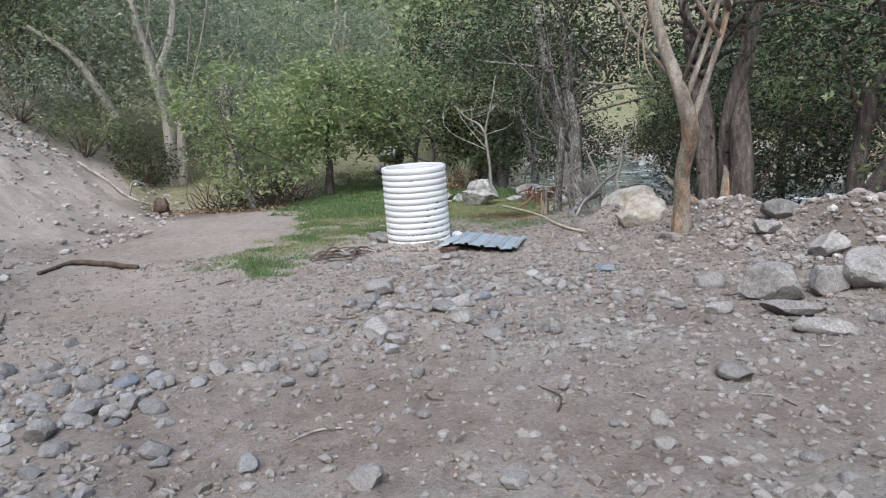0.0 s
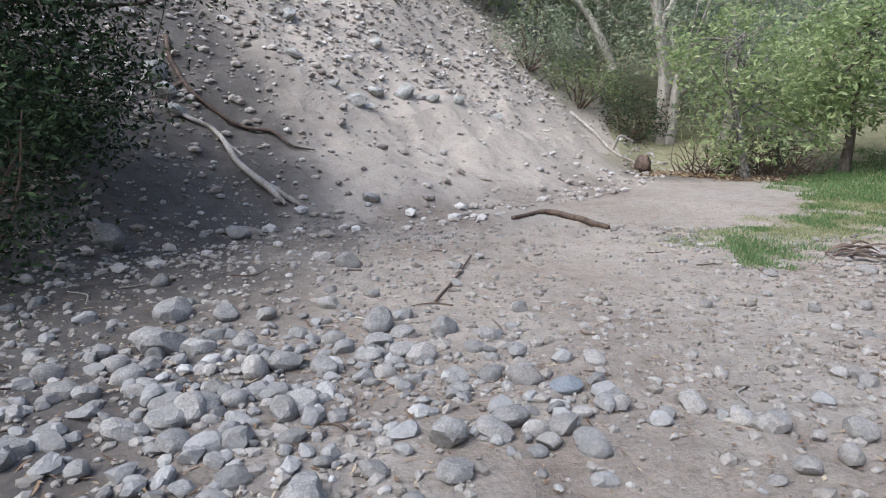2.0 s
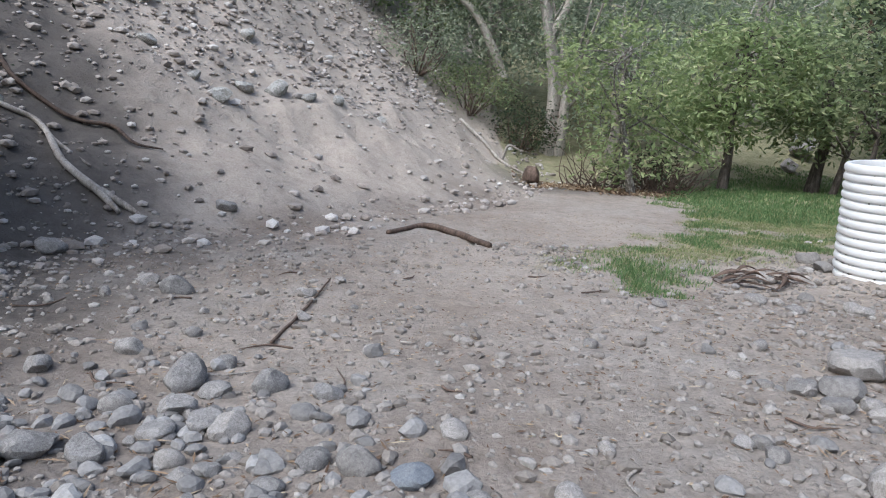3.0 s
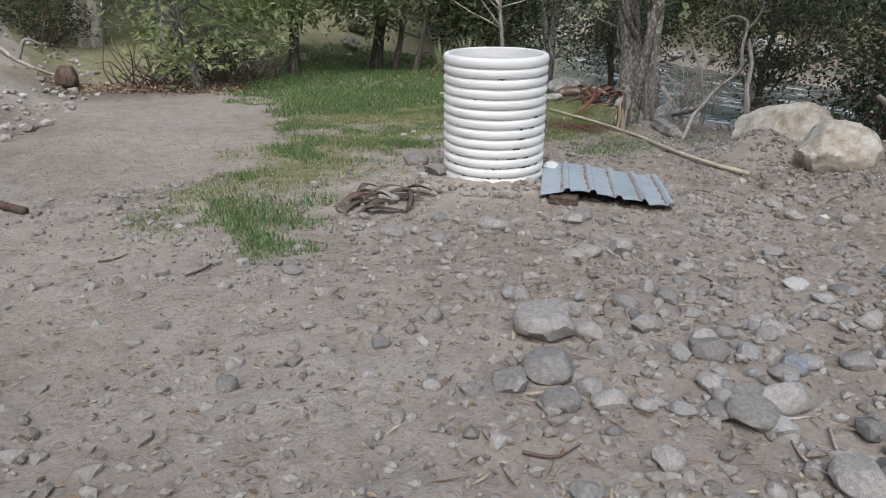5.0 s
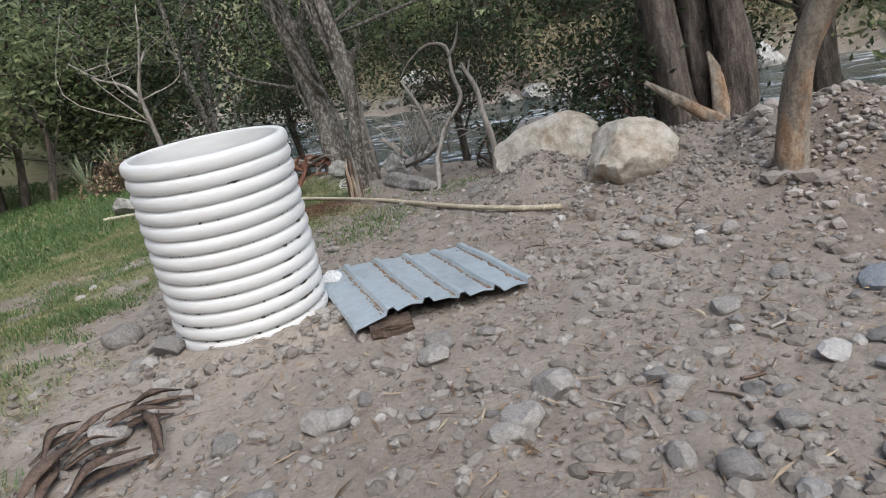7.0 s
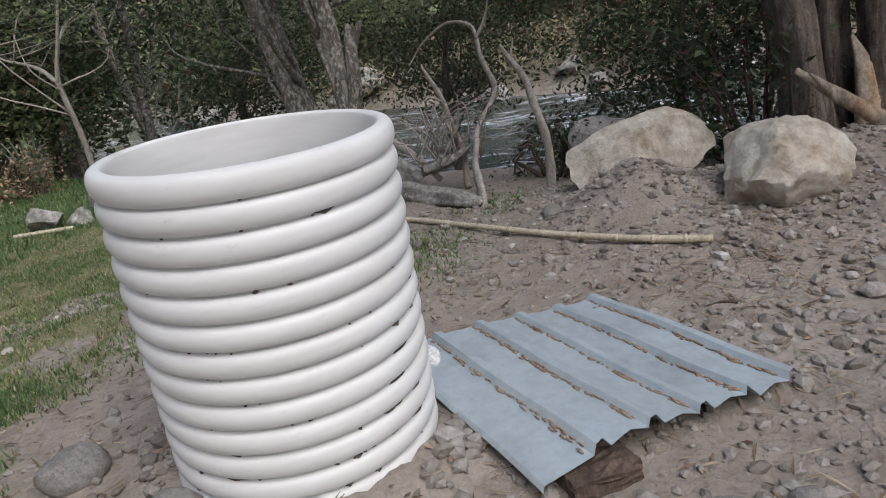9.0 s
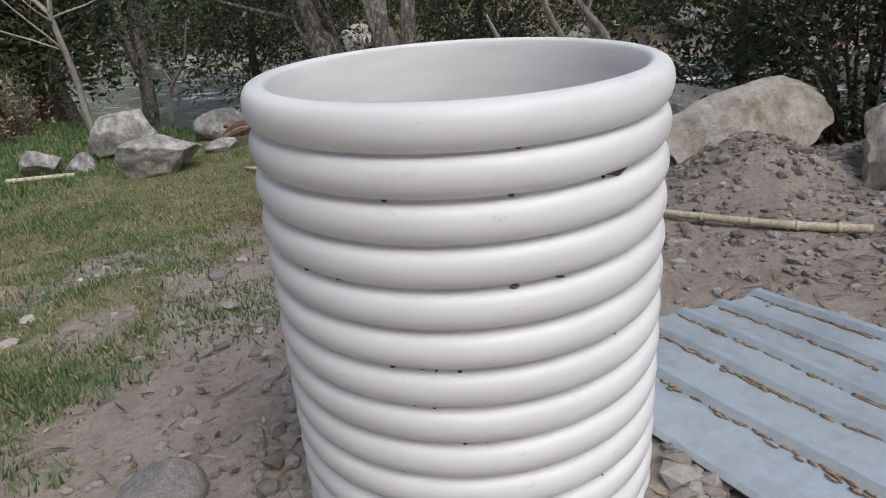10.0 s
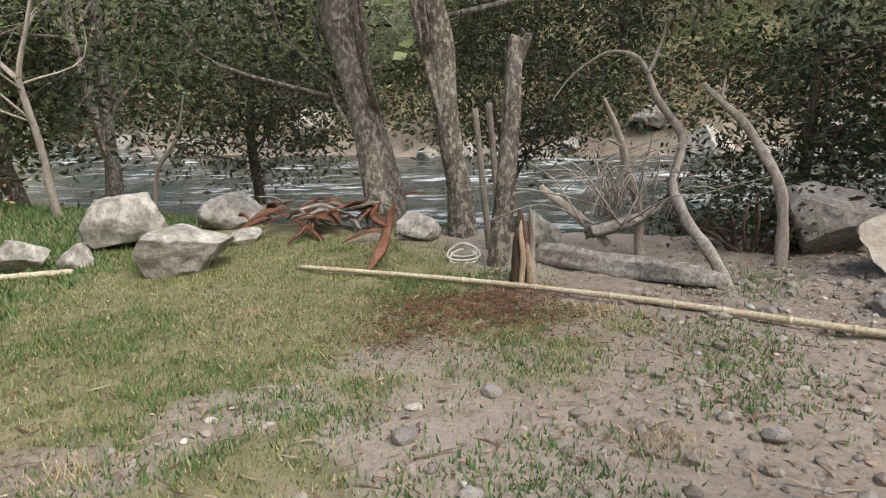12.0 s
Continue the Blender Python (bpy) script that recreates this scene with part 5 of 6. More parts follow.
def far_scrub():
    """Brush, ferns and dry grass on the far river bank."""
    q = np.random.default_rng(78)
    for name, label, mat, k, tall in (("far_bank_scrub", "green scrub on the far river bank", M_LEAF_DARK, 560, 1.0), ("far_bank_dry_grass", "bleached dry grass tufts on the far river bank", M_DRYTUFT, 560, 0.7)):
        s = Soup()
        for _ in range(k):
            y = q.uniform(-28, 46)
            x = float(river_mid(y)) + 6.4 + abs(q.normal()) * 4.5
            p = np.array([x, y, gz(x, y) + q.uniform(0.0, 0.9) * tall]) + q.normal(size=(60, 3)) * np.array([0.55, 0.55, 0.45 * tall])
            s.add_many(leaf_quads(p, 0.26, q, 0.5 if tall == 1 else 0.14, -0.6 if tall < 1 else 0.2), LEAF_FACES)
        solid(name, s.mesh(name, smooth=False), mat, label, "scrub", kind="stuff")


far_scrub()


def far_woods():
    """Leaf clumps over the far slopes."""
    q = np.random.default_rng(77)
    s = Soup()
    P = []
    for _ in range(2600):
        a = q.uniform(radians(-30), radians(130))
        d = q.uniform(34, 110)
        x, y = d * math.sin(a), d * math.cos(a)
        sx = x - float(river_mid(y))
        if -9 < sx < 9.5:
            continue
        P.append((x, y, gz(x, y) + q.uniform(0, 2.2) * (1 + d / 60), d))
    for x, y, z, d in P:
        if q.random() < 0.12:
            continue
        k = 26
        p = np.array([x, y, z]) + q.normal(size=(k, 3)) * np.array([1.3, 1.3, 1.0]) * (0.6 + d / 70)
        s.add_many(leaf_quads(p, 0.55 * (0.6 + d / 80), q, 0.7), LEAF_FACES)
    solid("far_woods", s.mesh("far_woods", smooth=False), M_LEAF, "scrub and woods covering the far valley slopes", "woods", kind="stuff")


far_woods()


# ---- wood lying about ----
limb_thing("dead_log", "thin bent dead branch lying on the bare soil", "log", [(on_ground([(1.0, 9.95), (1.5, 10.5), (1.85, 10.0), (2.1, 9.2)], 0.03), [0.03, 0.045, 0.05, 0.04])], M_DARKWOOD, 8, 0.25)
limb_thing("twig", "thin dark twig lying on the soil", "twig", [(on_ground([(0.18, 5.86), (0.33, 6.62), (0.45, 7.5)], 0.015), [0.013, 0.012, 0.006])], M_DARKWOOD, 5)
limb_thing("dead_root", "long bare pale root hanging down the bank", "root",
           [(on_ground([(-3.82, 10.43), (-3.43, 10.46), (-3.08, 10.5), (-2.55, 9.76), (-2.09, 9.49), (-1.83, 9.29)], 0.05), [0.03, 0.04, 0.04, 0.05, 0.055, 0.03]),
            (on_ground([(-3.08, 10.5), (-2.75, 10.2), (-2.3, 9.85)], 0.03), [0.03, 0.03, 0.012]), (on_ground([(-2.3, 9.62), (-2.0, 9.5), (-1.6, 9.35)], 0.03), [0.04, 0.05, 0.02])], M_DEADWOOD, 7, 0.3)
limb_thing("dead_root", "thin dark root lying across the bank", "root",
           [(on_ground([(-4.26, 11.78), (-4.04, 11.46), (-3.76, 11.16), (-3.51, 10.93), (-3.07, 10.89), (-2.75, 10.86), (-2.39, 10.91), (-2.08, 10.64), (-1.74, 10.63)], 0.05), [0.05, 0.045, 0.04, 0.035, 0.035, 0.035, 0.03, 0.025, 0.012]),
            (on_ground([(-3.76, 11.16), (-3.85, 10.9), (-3.8, 10.6)], 0.06), [0.03, 0.025, 0.012])], M_DARKWOOD, 7, 0.3)
limb_thing("dead_stick", "bare pale stick leaning on the bank", "stick", [(on_ground([(3.13, 19.9), (3.55, 19.0), (3.95, 18.3), (4.5, 17.9)], 0.06), [0.05, 0.05, 0.045, 0.03]),
                                                                  (on_ground([(3.95, 18.3), (4.1, 18.3, 0.4), (4.35, 18.2, 0.45)], 0.06), [0.03, 0.03, 0.02])], M_DEADWOOD, 7)
sb = rock_mesh("stump", 9, 3, cuts=5, bumps=0.12, size=(0.2, 0.2, 0.26))
solid("small_stump", sb, M_DARKWOOD, "small dark rotten stump at the bank's foot", "stump", m=pose(4.47, 17.3, gz(4.47, 17.3) + 0.16))
bp = thing("bark_pieces", "loose ring of dark brown bark pieces on the soil", "bark", at=(4.5, 7.75, gz(4.5, 7.75)))
q5 = np.random.default_rng(50)
for k, (a, b_) in enumerate((((-0.42, 0.12), (-0.05, 0.36)), ((-0.38, 0.02), (0.0, -0.12)), ((-0.05, 0.36), (0.35, 0.32)), ((0.0, -0.12), (0.3, 0.1)), ((0.1, 0.3), (0.3, 0.0)), ((-0.2, 0.25), (0.12, 0.12)), ((0.3, 0.32), (0.5, 0.1)), ((-0.1, 0.4), (0.15, 0.48)))):
    for w in range(2):
        s = Soup()
        o = q5.normal(size=3) * 0.03
        p0, p1 = np.array([*a, 0.03]) + o, np.array([*b_, 0.03]) - o
        p0[2], p1[2] = 0.025 + 0.02 * w, 0.03 + 0.03 * w
        tube(s, smooth_path([p0, (p0 + p1) / 2 + np.array([0, 0, 0.03 + 0.03 * w]), p1], 4), [0.008, 0.032, 0.006], 7, 0.6, seed=k, flat=0.35)
        part("bark_piece", s.mesh("bark_piece"), M_DARKWOOD, bp)
for k in range(60):
    x, y = q5.uniform(-2.5, 8.0), q5.uniform(1.0, 8.8)
    if inside(np.array([x]), np.array([y]), TURF)[0] > -0.1 or math.hypot(x - PIPE[0], y - PIPE[1]) < 0.8 or abs(bank_depth(np.array([x]), np.array([y]))[0]) < 0.1:
        continue
    a, L = q5.uniform(0, 6.28), q5.uniform(0.12, 0.4)
    limb_thing("twig", "thin dry twig on the soil", "twig", [(on_ground([(x, y), (x + L * 0.5 * math.cos(a), y + L * 0.5 * math.sin(a)), (x + L * math.cos(a + 0.4), y + L * math.sin(a + 0.4))], 0.012), [0.008, 0.007, 0.003])],
               M_DEADWOOD if k % 3 == 0 else M_DARKWOOD, 5, 0.1, "scattered twigs")
dryheap = Soup()
for k in range(40):
    a = np.array([q5.normal() * 0.2, q5.normal() * 0.16, 0.03 + q5.random() * 0.1])
    d = np.array([q5.normal() * 0.2, q5.normal() * 0.12, q5.normal() * 0.03])
    tube(dryheap, [a - d, a + np.array([0, 0, 0.04]), a + d], [0.006, 0.008, 0.004], 4, 0, seed=k)
solid("dry_stalks", dryheap.mesh("dry_stalks"), M_DARKWOOD, "heap of dry broken stalks on the stones", "dry stalks", kind="stuff", m=pose(-2.35, 4.0, gz(-2.35, 4.0)))

# ---- stones ----
stone_meshes = [rock_mesh("stone", 200 + k, 3 if k < 6 else 2, cuts=8, depth=(0.62, 0.93), bumps=0.05, size=(1, rs, rh))
                for k, (rs, rh) in enumerate(zip(np.random.default_rng(1).uniform(0.65, 1.0, 14), np.random.default_rng(2).uniform(0.55, 0.82, 14)))]


def stone(x, y, size, seed=0, mat=M_STONE, label="grey rounded river stone on the soil", group="stones on the soil", tilt=14):
    q = random.Random(seed * 7 + int(x * 100) + int(y * 1000))
    me = stone_meshes[q.randrange(6) if size > 0.09 else q.randrange(14)]
    if mat is not M_STONE:
        me = me.copy()
        me.materials.clear()
    m = pose(x, y, gz(x, y) + size * 0.28, q.uniform(-tilt, tilt), q.uniform(-tilt, tilt), q.uniform(0, 360)) @ Matrix.Diagonal((size, size, size, 1))
    return solid("stone", me, mat, label, "stone", group, m=m)


# stones that stand out: the loose heap, the track's edge, the middle, round the pipe and the berm
STONES_HEAP = [
    (-3.0, 7.24, 0.181), (-1.4, 4.72, 0.154), (-2.14, 8.39, 0.144), (-1.59, 5.38, 0.134), (-0.17, 5.26, 0.129), (-0.87, 10.0, 0.123), (-0.67, 7.04, 0.117), (-0.59, 4.5, 0.105), (-1.23, 5.42, 0.101), (-1.18, 4.76, 0.1),
    (-3.2, 7.41, 0.1), (0.27, 5.15, 0.094), (-0.36, 4.47, 0.091), (-0.12, 4.89, 0.088), (-0.97, 5.45, 0.085), (0.04, 4.72, 0.084), (-0.14, 4.64, 0.082), (-2.04, 6.19, 0.08), (0.01, 5.1, 0.078), (-1.18, 5.02, 0.077),
    (0.56, 5.05, 0.077), (0.54, 4.34, 0.075), (-1.31, 4.4, 0.071), (-0.01, 5.5, 0.069), (-0.97, 5.0, 0.061), (-1.34, 4.29, 0.056), (-0.81, 4.36, 0.051), (0.14, 4.3, 0.05), (0.67, 4.39, 0.045)]
STONES_NEAR = [
    (-1.7, 3.01, 0.113), (-0.16, 3.08, 0.111), (0.35, 3.62, 0.11), (-1.55, 3.16, 0.093), (-1.43, 3.39, 0.093), (1.53, 1.99, 0.092), (-0.41, 3.81, 0.088), (0.62, 3.79, 0.087), (-0.36, 3.9, 0.086),
    (-0.82, 3.9, 0.086), (-0.9, 3.69, 0.086), (0.54, 3.66, 0.084), (-1.06, 3.58, 0.084), (2.15, 3.77, 0.082), (-0.97, 3.86, 0.08), (1.49, 4.0, 0.078), (0.81, 2.98, 0.078), (1.14, 3.98, 0.077), (-0.76, 3.82, 0.075),
    (0.38, 3.31, 0.069), (-0.01, 2.95, 0.068), (1.13, 4.56, 0.067), (-0.68, 3.94, 0.066), (1.98, 3.53, 0.066), (2.05, 1.52, 0.065), (-1.19, 4.11, 0.059), (0.39, 4.16, 0.059), (2.19, 5.93, 0.059), (-0.83, 4.09, 0.058),
    (-0.28, 3.0, 0.058), (0.09, 3.0, 0.057), (0.77, 3.61, 0.055)]
STONES_MID = [
    (3.64, 5.39, 0.156), (2.78, 3.98, 0.139), (3.35, 5.11, 0.117), (4.02, 1.62, 0.107), (3.71, 4.34, 0.106), (3.89, 4.29, 0.105), (3.58, 3.89, 0.097), (3.83, 4.39, 0.09), (3.46, 3.34, 0.088), (4.07, 4.73, 0.087),
    (2.8, 3.71, 0.087), (4.08, 7.24, 0.083), (4.08, 5.08, 0.082), (3.88, 3.07, 0.078), (3.17, 4.89, 0.077), (3.13, 5.13, 0.076), (3.79, 5.23, 0.073), (3.33, 4.77, 0.069), (3.09, 6.95, 0.068), (4.14, 4.4, 0.066),
    (3.83, 4.58, 0.064), (2.5, 4.35, 0.062), (3.35, 4.88, 0.061), (3.64, 4.44, 0.059), (2.51, 3.0, 0.057), (2.9, 1.32, 0.057), (3.12, 0.52, 0.055), (3.25, 0.75, 0.053), (3.75, 4.48, 0.051), (3.88, 5.77, 0.049),
    (3.42, 4.65, 0.049), (2.96, 5.22, 0.048), (3.75, 4.22, 0.048)]
STONES_FAR = [
    (6.13, 3.19, 0.139), (5.69, 8.94, 0.123), (5.28, 2.55, 0.119), (4.63, 8.0, 0.099), (5.44, 8.32, 0.096), (5.38, 6.59, 0.086), (8.66, 7.36, 0.086), (4.78, 5.99, 0.085), (5.53, 6.62, 0.082),
    (4.5, 5.22, 0.076), (6.88, 5.53, 0.075), (4.23, 5.31, 0.075), (4.68, 6.03, 0.073), (7.09, 5.79, 0.07), (7.02, 5.16, 0.066), (4.5, 4.64, 0.063), (5.32, 8.46, 0.063), (4.6, 4.66, 0.062), (4.57, 5.4, 0.059),
    (4.63, 4.75, 0.059), (4.68, 2.79, 0.058), (4.35, 4.37, 0.057), (4.32, 4.78, 0.056), (7.06, 5.32, 0.053), (7.51, 8.32, 0.053), (7.33, 5.68, 0.051), (7.26, 5.58, 0.05), (7.84, 9.39, 0.049), (7.41, 9.71, 0.049),
    (5.25, 7.68, 0.047), (5.66, 6.4, 0.047), (7.04, 9.44, 0.046)]
for x, y, sz in STONES_HEAP + STONES_NEAR:
    stone(x, y, sz * 1.12, 0, *((M_SLATE, "slate-grey rounded river stone in a loose heap") if x < 0.7 else ()))
for x, y, sz in STONES_MID + STONES_FAR:
    stone(x, y, sz * 1.12)
stone(0.92, 4.2, 0.085, 3, M_BLUESTONE, "blue-grey stone on the soil")
stone(6.1, 4.5, 0.13, 4, M_BLUESTONE, "pale blue-grey stone on the soil")
stone(4.25, 4.4, 0.08, 4, M_BLUESTONE, "blue-grey stone on the soil")
q6 = np.random.default_rng(61)
n = 0
while n < 165:
    if n < 55:
        x, y = q6.normal(-0.9, 0.9), q6.normal(4.1, 0.75)
    elif n < 90:
        x, y = q6.normal(4.5, 1.1), q6.normal(4.4, 0.85)
    else:
        x, y = q6.uniform(-2, 8), q6.uniform(1.5, 8)
    p = (np.array([x]), np.array([y]))
    if inside(*p, TURF)[0] > -0.2 or math.hypot(x - PIPE[0], y - PIPE[1]) < 0.75 or bank_depth(*p)[0] > -0.1 or (5.4 < x < 7.7 and 6.0 < y < 8.3) or (1 < x < 2.6 and 4.5 < y < 9):
        continue
    if line_distance(*p, [(10.05, 10.95), (9.0, 8.5), (7.76, 6.34)])[0][0] < 0.12:
        continue
    if min(math.hypot(x - cx, y - cy) for cx, cy in ((0.25, 1.4), (1.0, 2.8), (1.9, 4.2), (3.0, 5.6))) < 0.25:
        continue
    stone(x, y, float(np.clip(q6.lognormal(-2.85, 0.35), 0.035, 0.12)), n, *((M_SLATE, "slate-grey rounded river stone in a loose heap") if n < 55 and n % 5 < 3 else ()))
    n += 1
for x, y, sz in ((-3.63, 10.46, 0.28), (-4.19, 11.13, 0.4), (-1.28, 13.62, 0.3), (-1.48, 12.7, 0.32), (-0.81, 14.0, 0.36), (-1.9, 12.9, 0.2), (-0.3, 14.2, 0.25), (-3.9, 10.8, 0.3), (-2.6, 13.0, 0.25), (0.2, 14.6, 0.22), (1.0, 15.5, 0.2), (-1.5, 15.2, 0.3), (-3.0, 14.2, 0.3)):
    stone(x, y, sz * 0.62, 9, M_PALEROCK, "grey-beige broken rock stuck in the bank", "rocks in the bank", 30)


def scatter(name, label, pts, sizes, mat, q, flat=0.6, category="gravel", sink=0.25, base=ICO1):
    s = Soup()
    shapes = np.stack([rock_verts(base[0], 300 + k, cuts=9, bumps=0.1, size=(1, 0.75, flat)) for k in range(24)])
    k = len(pts)
    a = q.uniform(0, 2 * np.pi, k)
    v = shapes[q.integers(0, 24, k)] * sizes[:, None, None]
    c, sn = np.cos(a)[:, None], np.sin(a)[:, None]
    v = np.stack([v[..., 0] * c - v[..., 1] * sn, v[..., 0] * sn + v[..., 1] * c, v[..., 2]], -1)
    z = height(pts[:, 0], pts[:, 1]) + sizes * sink
    v = v + np.concatenate([pts, z[:, None]], 1)[:, None, :]
    s.add_many(v, base[1])
    solid(name, s.mesh(name, smooth=False), mat, label, category, kind="stuff")


k = 37000
pts = np.stack([q6.uniform(-3.5, 9.4, k), q6.uniform(-0.3, 9.6, k)], 1)
dens = 0.35 + 0.5 * sstep(vnoise(pts[:, 0], pts[:, 1], 0.7), -0.3, 0.6) + 0.5 * np.exp(-((pts[:, 0] + 0.8) / 1.3) ** 2 - ((pts[:, 1] - 4.1) / 1.0) ** 2) + 0.4 * sstep(pts[:, 0] - 0.3 * pts[:, 1], 1.2, 3) * sstep(-pts[:, 1], -7.5, -6)
dens *= 1 - 0.75 * np.exp(-((pts[:, 0] - 1.7) / 1.0) ** 2 - ((pts[:, 1] - 7.2) / 2.4) ** 2)
ok = (q6.random(k) < dens) & (inside(pts[:, 0], pts[:, 1], TURF) < 0.15) & (np.hypot(pts[:, 0] - PIPE[0], pts[:, 1] - PIPE[1]) > 0.52)
pts = pts[ok]
scatter("gravel", "loose grey gravel scattered over the soil", pts, np.clip(q6.lognormal(-3.9, 0.58, len(pts)), 0.007, 0.06), M_PEBBLE, q6, sink=0.1)
k = 780
pts = np.concatenate([q6.normal(0, 1, (k // 2, 2)) * (1.0, 0.7) + (-0.7, 4.1), q6.normal(0, 1, (k // 7, 2)) * (1.1, 0.7) + (4.4, 4.5)])
pts = pts[(bank_depth(pts[:, 0], pts[:, 1]) < -0.1) & (inside(pts[:, 0], pts[:, 1], TURF) < -0.2) & ~((pts[:, 0] > 1) & (pts[:, 0] < 2.6) & (pts[:, 1] > 4.4))]
scatter("cobbles", "grey cobbles gathered in loose patches", pts, np.clip(q6.lognormal(-3.05, 0.36, len(pts)), 0.025, 0.09), M_COBBLE, q6, sink=0.25, base=ICO2)
k = 21000
pts = np.stack([q6.uniform(-7, 5.5, k), q6.uniform(6, 24, k)], 1)
d = bank_depth(pts[:, 0], pts[:, 1])
keep = (d > -0.6) & (d < 9) & (q6.random(k) < 0.14 + 0.7 * sstep(d + 1.2 * vnoise(pts[:, 0], pts[:, 1], 0.5), 1.8, 3.4) + 0.2 * (d < 0.4) + 0.16 * sstep(-pts[:, 0], 0.5, 2.5))
pts = pts[keep]
scatter("bank_rubble", "broken pale rock fragments on the cut bank", pts, np.clip(q6.lognormal(-3.25, 0.6, len(pts)), 0.015, 0.13), M_PEBBLE_PALE, q6, flat=0.5, category="rubble")
k = 5200
t_ = q6.uniform(0, 4, k)
bx = np.interp(t_, range(5), [p[0] for p in BERM]) + q6.normal(size=k) * 0.75
by = np.interp(t_, range(5), [p[1] for p in BERM]) + q6.normal(size=k) * 0.5
scatter("berm_rubble", "stones and clods of the rubble berm", np.stack([bx, by], 1), np.clip(q6.lognormal(-3.5, 0.55, k), 0.012, 0.12) * np.where(by > 4.9, 0.45, 1.0), M_PEBBLE_PALE, q6, category="rubble")
a = q6.uniform(0, 2 * np.pi, 330)
rr = 0.53 + np.abs(q6.normal(size=330)) * 0.12
scatter("soil_clods", "clods of soil heaped round the pipe's foot", np.stack([PIPE[0] + rr * np.cos(a), PIPE[1] + rr * np.sin(a)], 1), np.clip(q6.lognormal(-3.6, 0.5, 330), 0.012, 0.08), M_PEBBLE, q6, category="soil")

# ---- litter and grass ----
k = 27000
pts = np.stack([q6.uniform(-3, 11, k), q6.uniform(0.5, 12.5, k)], 1)
pts = pts[(bank_depth(pts[:, 0], pts[:, 1]) < 0.3) & (q6.random(k) < 0.35 + 0.65 * sstep(vnoise(pts[:, 0], pts[:, 1] + 40, 0.9), -0.2, 0.5))]
s = Soup()
lq = leaf_quads(np.zeros((len(pts), 3)), 0.042, q6, 0.4)
lq[..., 2] *= 0.25
s.add_many(lq + np.concatenate([pts, (height(pts[:, 0], pts[:, 1]) + 0.012)[:, None]], 1)[:, None, :], LEAF_FACES)
solid("leaf_litter", s.mesh("leaf_litter", smooth=False), M_LITTER, "dry brown fallen leaves on soil and grass", "leaf litter", kind="stuff")

k = 2600
t_ = q6.random(k)
p = np.stack([4.6 + 2.6 * t_ + q6.normal(size=k) * 0.35, 17.3 - 1.1 * t_ + q6.normal(size=k) * 0.35], 1)
s = Soup()
lq = leaf_quads(np.zeros((k, 3)), 0.10, q6, 0.45)
lq[..., 2] = np.abs(lq[..., 2]) * 0.7
s.add_many(lq + np.concatenate([p, (height(p[:, 0], p[:, 1]) + 0.01)[:, None]], 1)[:, None, :], LEAF_FACES)
solid("bank_foot_litter", s.mesh("bank_foot_litter", smooth=False), M_LITTER, "drift of dead brown leaves along the bank's foot", "leaf litter", kind="stuff")


def blades(name, label, pts, length, mat, q, width=0.006):
    k = len(pts)
    z = height(pts[:, 0], pts[:, 1]) - 0.004
    base = np.concatenate([pts, z[:, None]], 1)
    a = q.uniform(0, 2 * np.pi, k)
    side = np.stack([np.cos(a), np.sin(a), np.zeros(k)], 1) * width * q.uniform(0.6, 1.3, k)[:, None]
    L = length * q.uniform(0.45, 1.25, k)
    b_ = a + np.pi / 2 + q.normal(size=k) * 0.5
    lean = q.uniform(0.15, 0.9, k) * L
    tip = base + np.stack([np.cos(b_) * lean, np.sin(b_) * lean, L], 1)
    s = Soup()
    s.add_many(np.stack([base - side, base + side, tip], 1), np.array([[0, 1, 2]]))
    solid(name, s.mesh(name, smooth=False), mat, label, "grass", kind="stuff")


def turf_points(k, lo, hi, keep):
    p = np.stack([q6.uniform(lo[0], hi[0], k), q6.uniform(lo[1], hi[1], k)], 1)
    ins = inside(p[:, 0], p[:, 1], TURF) + 0.45 * vnoise(p[:, 0], p[:, 1], 1.6) + 0.3 * vnoise(p[:, 0], p[:, 1], 5)
    bare = bare_spots(p[:, 0], p[:, 1])
    return p[(q6.random(k) < keep * sstep(ins, 0.0, 0.7) * (1 - 0.85 * bare * (p[:, 0] > 5.5))) & (np.hypot(p[:, 0] - PIPE[0], p[:, 1] - PIPE[1]) > 0.55)]


p = turf_points(150000, (2.6, 6.6), (6.4, 13.0), 1.0)
lush = np.exp(-((p[:, 0] - 3.35) / 0.5) ** 2 - ((p[:, 1] - 7.85) / 0.75) ** 2) + 0.55 * sstep(vnoise(p[:, 0], p[:, 1], 1.8), 0.1, 0.6)
pick = q6.random(len(p))
blades("grass_patch", "lush bright green grass patch growing out over the soil", p[pick < lush * 0.9], 0.055, M_GRASS, q6)
blades("thin_grass", "thin yellow-green grass creeping over the soil", p[(pick > lush * 0.9) & (pick < lush * 0.9 + 0.3)], 0.032, M_DRYGRASS, q6, 0.005)
blades("lawn", "short patchy yellow-green grass with bare spots", turf_points(130000, (5.8, 8.4), (11.5, 14.5), 1.0), 0.03, M_DRYGRASS, q6, 0.0045)
blades("far_lawn", "green grass running back under the trees", turf_points(60000, (6.0, 12.5), (16, 21), 1.0), 0.07, M_GRASS, q6, 0.012)
p = turf_points(100000, (5.8, 8.4), (11.5, 14.5), 1.0)
p = p[vnoise(p[:, 0] + 9, p[:, 1], 1.3) + 0.6 * vnoise(p[:, 0], p[:, 1], 4) > 0.14]
blades("lawn_clumps", "greener clumps growing through the short lawn", p, 0.042, M_GRASS, q6, 0.005)
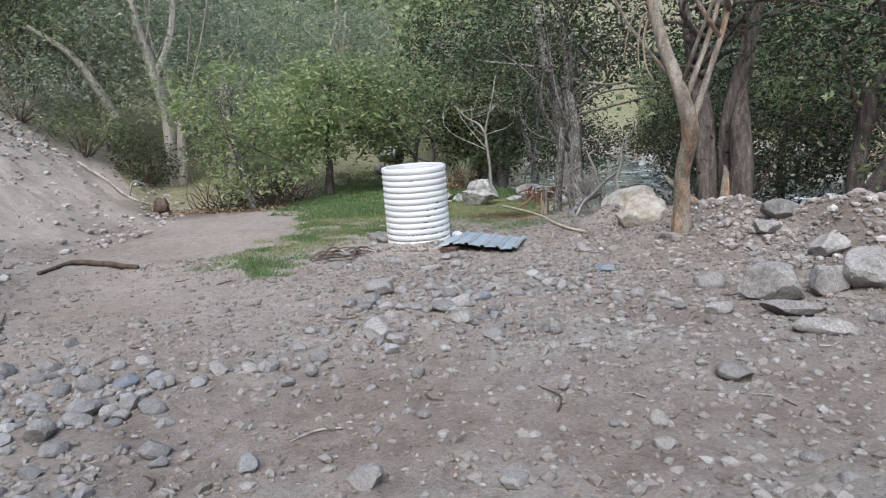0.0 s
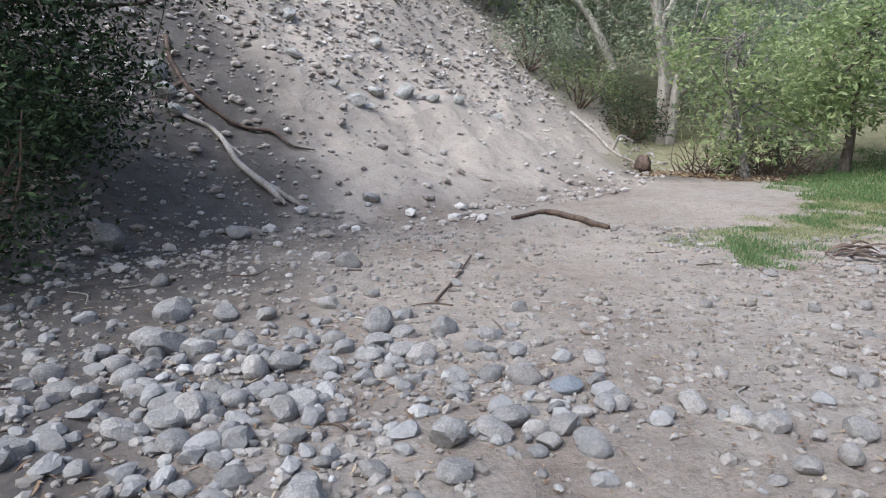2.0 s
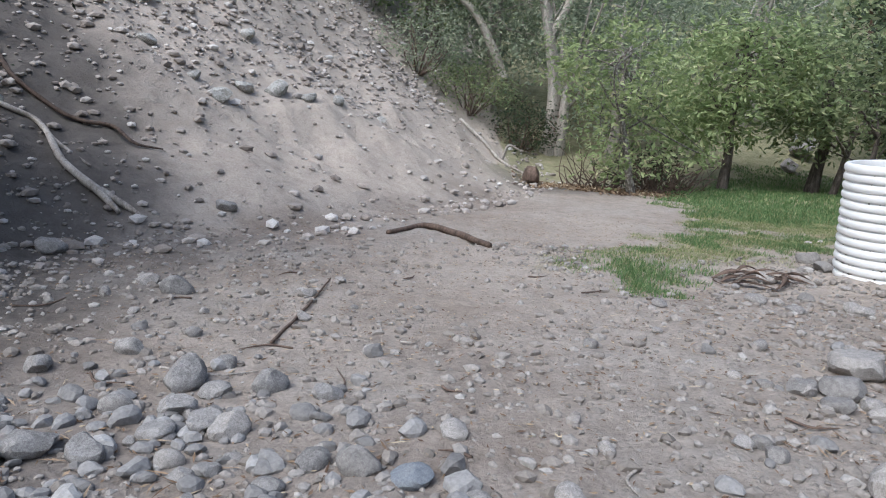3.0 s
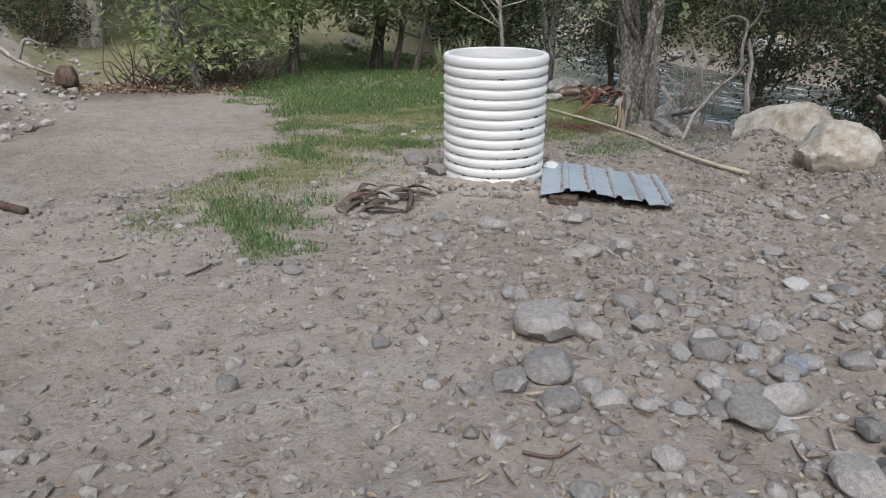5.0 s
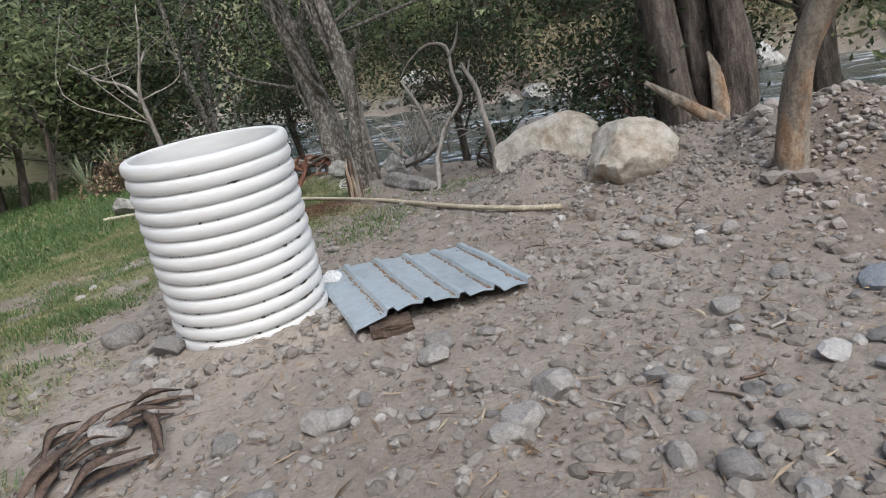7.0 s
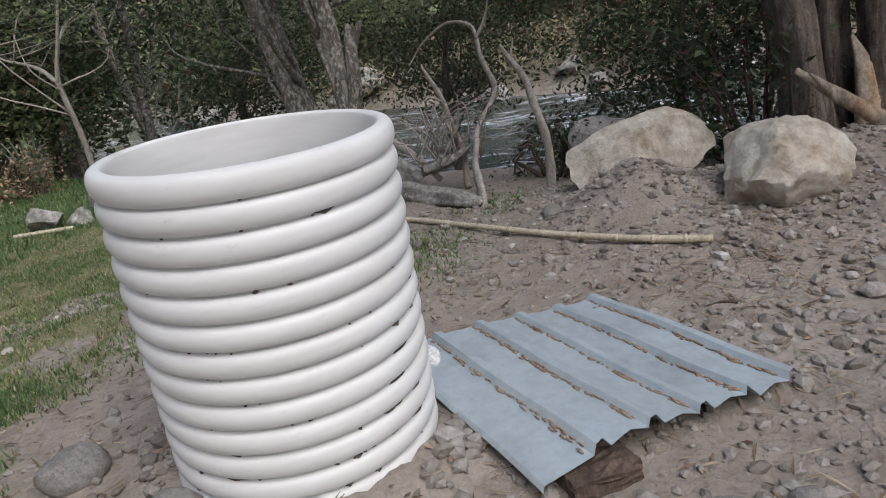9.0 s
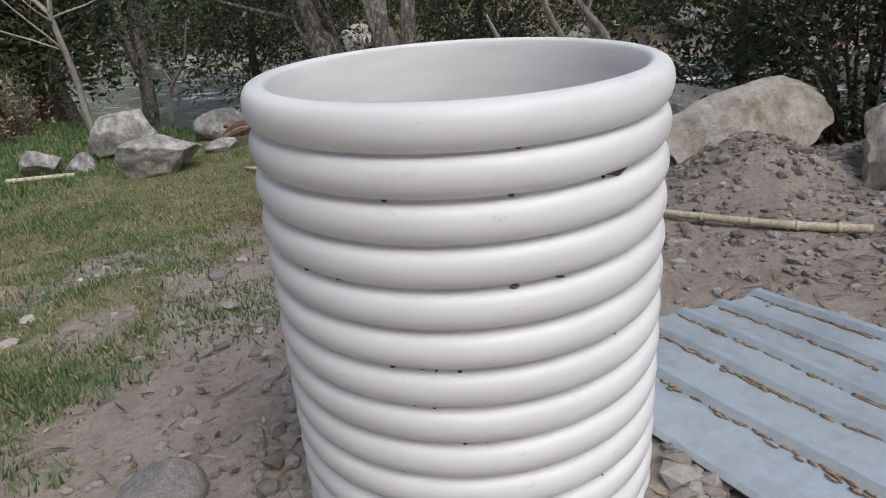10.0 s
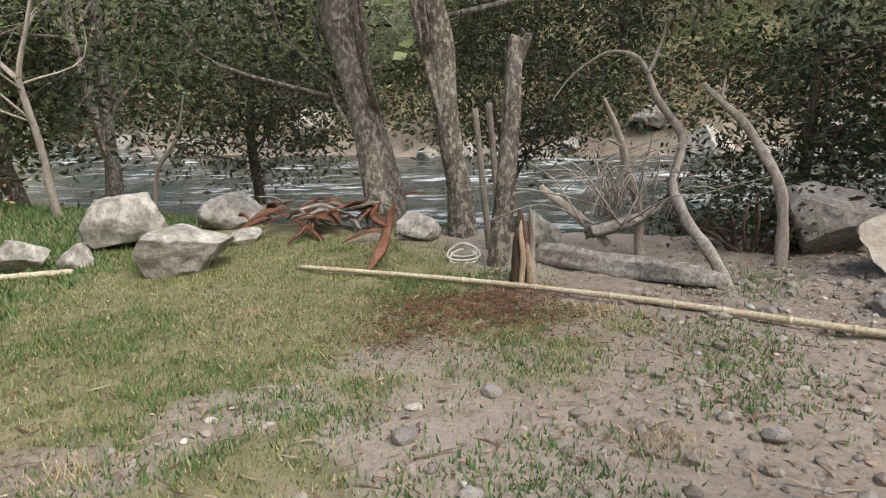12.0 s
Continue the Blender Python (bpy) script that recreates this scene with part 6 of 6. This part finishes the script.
sp_ = np.concatenate([np.array([cx, cy]) + q6.normal(size=(9, 2)) * r * 0.8 for cx, cy, r in BARE])
scatter("lawn_stones", "small pale stones in the worn patches of the lawn", sp_, np.clip(q6.lognormal(-3.7, 0.45, len(sp_)), 0.01, 0.05), M_PEBBLE_PALE, q6, base=ICO2, sink=0.15)
k = 9000
p = np.stack([q6.normal(0, 1, k), q6.normal(0, 1, k)], 1)
cs = np.array([(7.9, 8.3), (8.4, 8.2), (7.2, 9.1), (7.0, 9.5), (8.2, 9.3), (7.7, 10.2), (7.0, 10.8), (9.9, 9.4), (9.4, 7.9), (5.9, 10.2), (6.4, 9.9), (11.6, 10.2)])
p = cs[q6.integers(0, len(cs), k)] + p * 0.2
blades("grass_tufts", "small green grass tufts in the gravelly soil", p, 0.04, M_GRASS, q6)
k = 3200
p = np.concatenate([np.stack([q6.uniform(2.5, 10, k), q6.uniform(3, 12, k)], 1), q6.normal(size=(260, 2)) * (0.9, 0.7) + (-0.9, 4.0), q6.normal(size=(300, 2)) * (0.5, 0.5) + (7.6, 6.0)])
s = Soup()
lq = leaf_quads(np.zeros((len(p), 3)), 0.13, q6, 0.07)
lq[..., 2] *= 0.12
s.add_many(lq + np.concatenate([p, (height(p[:, 0], p[:, 1]) + 0.016)[:, None]], 1)[:, None, :], LEAF_FACES)
solid("straw", s.mesh("straw", smooth=False), M_LITTER, "dry stalks and needles strewn on soil and grass", "straw", kind="stuff")
k = 2600
cs = np.array([(9.08, 9.5), (9.16, 9.85), (8.7, 9.85), (9.3, 9.3), (8.9, 9.2)])
p = cs[q6.integers(0, 5, k)] + q6.normal(size=(k, 2)) * 0.2
s = Soup()
lq = leaf_quads(np.zeros((k, 3)), 0.05, q6, 0.25)
lq[..., 2] *= 0.4
s.add_many(lq + np.concatenate([p, (height(p[:, 0], p[:, 1]) + 0.02)[:, None]], 1)[:, None, :], LEAF_FACES)
solid("bark_crumbs", s.mesh("bark_crumbs", smooth=False), M_REDWOOD, "crumbled red rotten bark strewn on the grass", "bark", kind="stuff")
for cx, cy, cn in ((9.04, 10.92, 1), (9.3, 10.28, 2), (8.92, 8.8, 3), (7.2, 10.95, 4), (7.4, 8.75, 5)):
    p = np.array([cx, cy]) + q6.normal(size=(260, 2)) * 0.07
    blades("dry_tuft", "small tuft of bleached dry grass", p, 0.045, M_DRYTUFT, q6, 0.003)
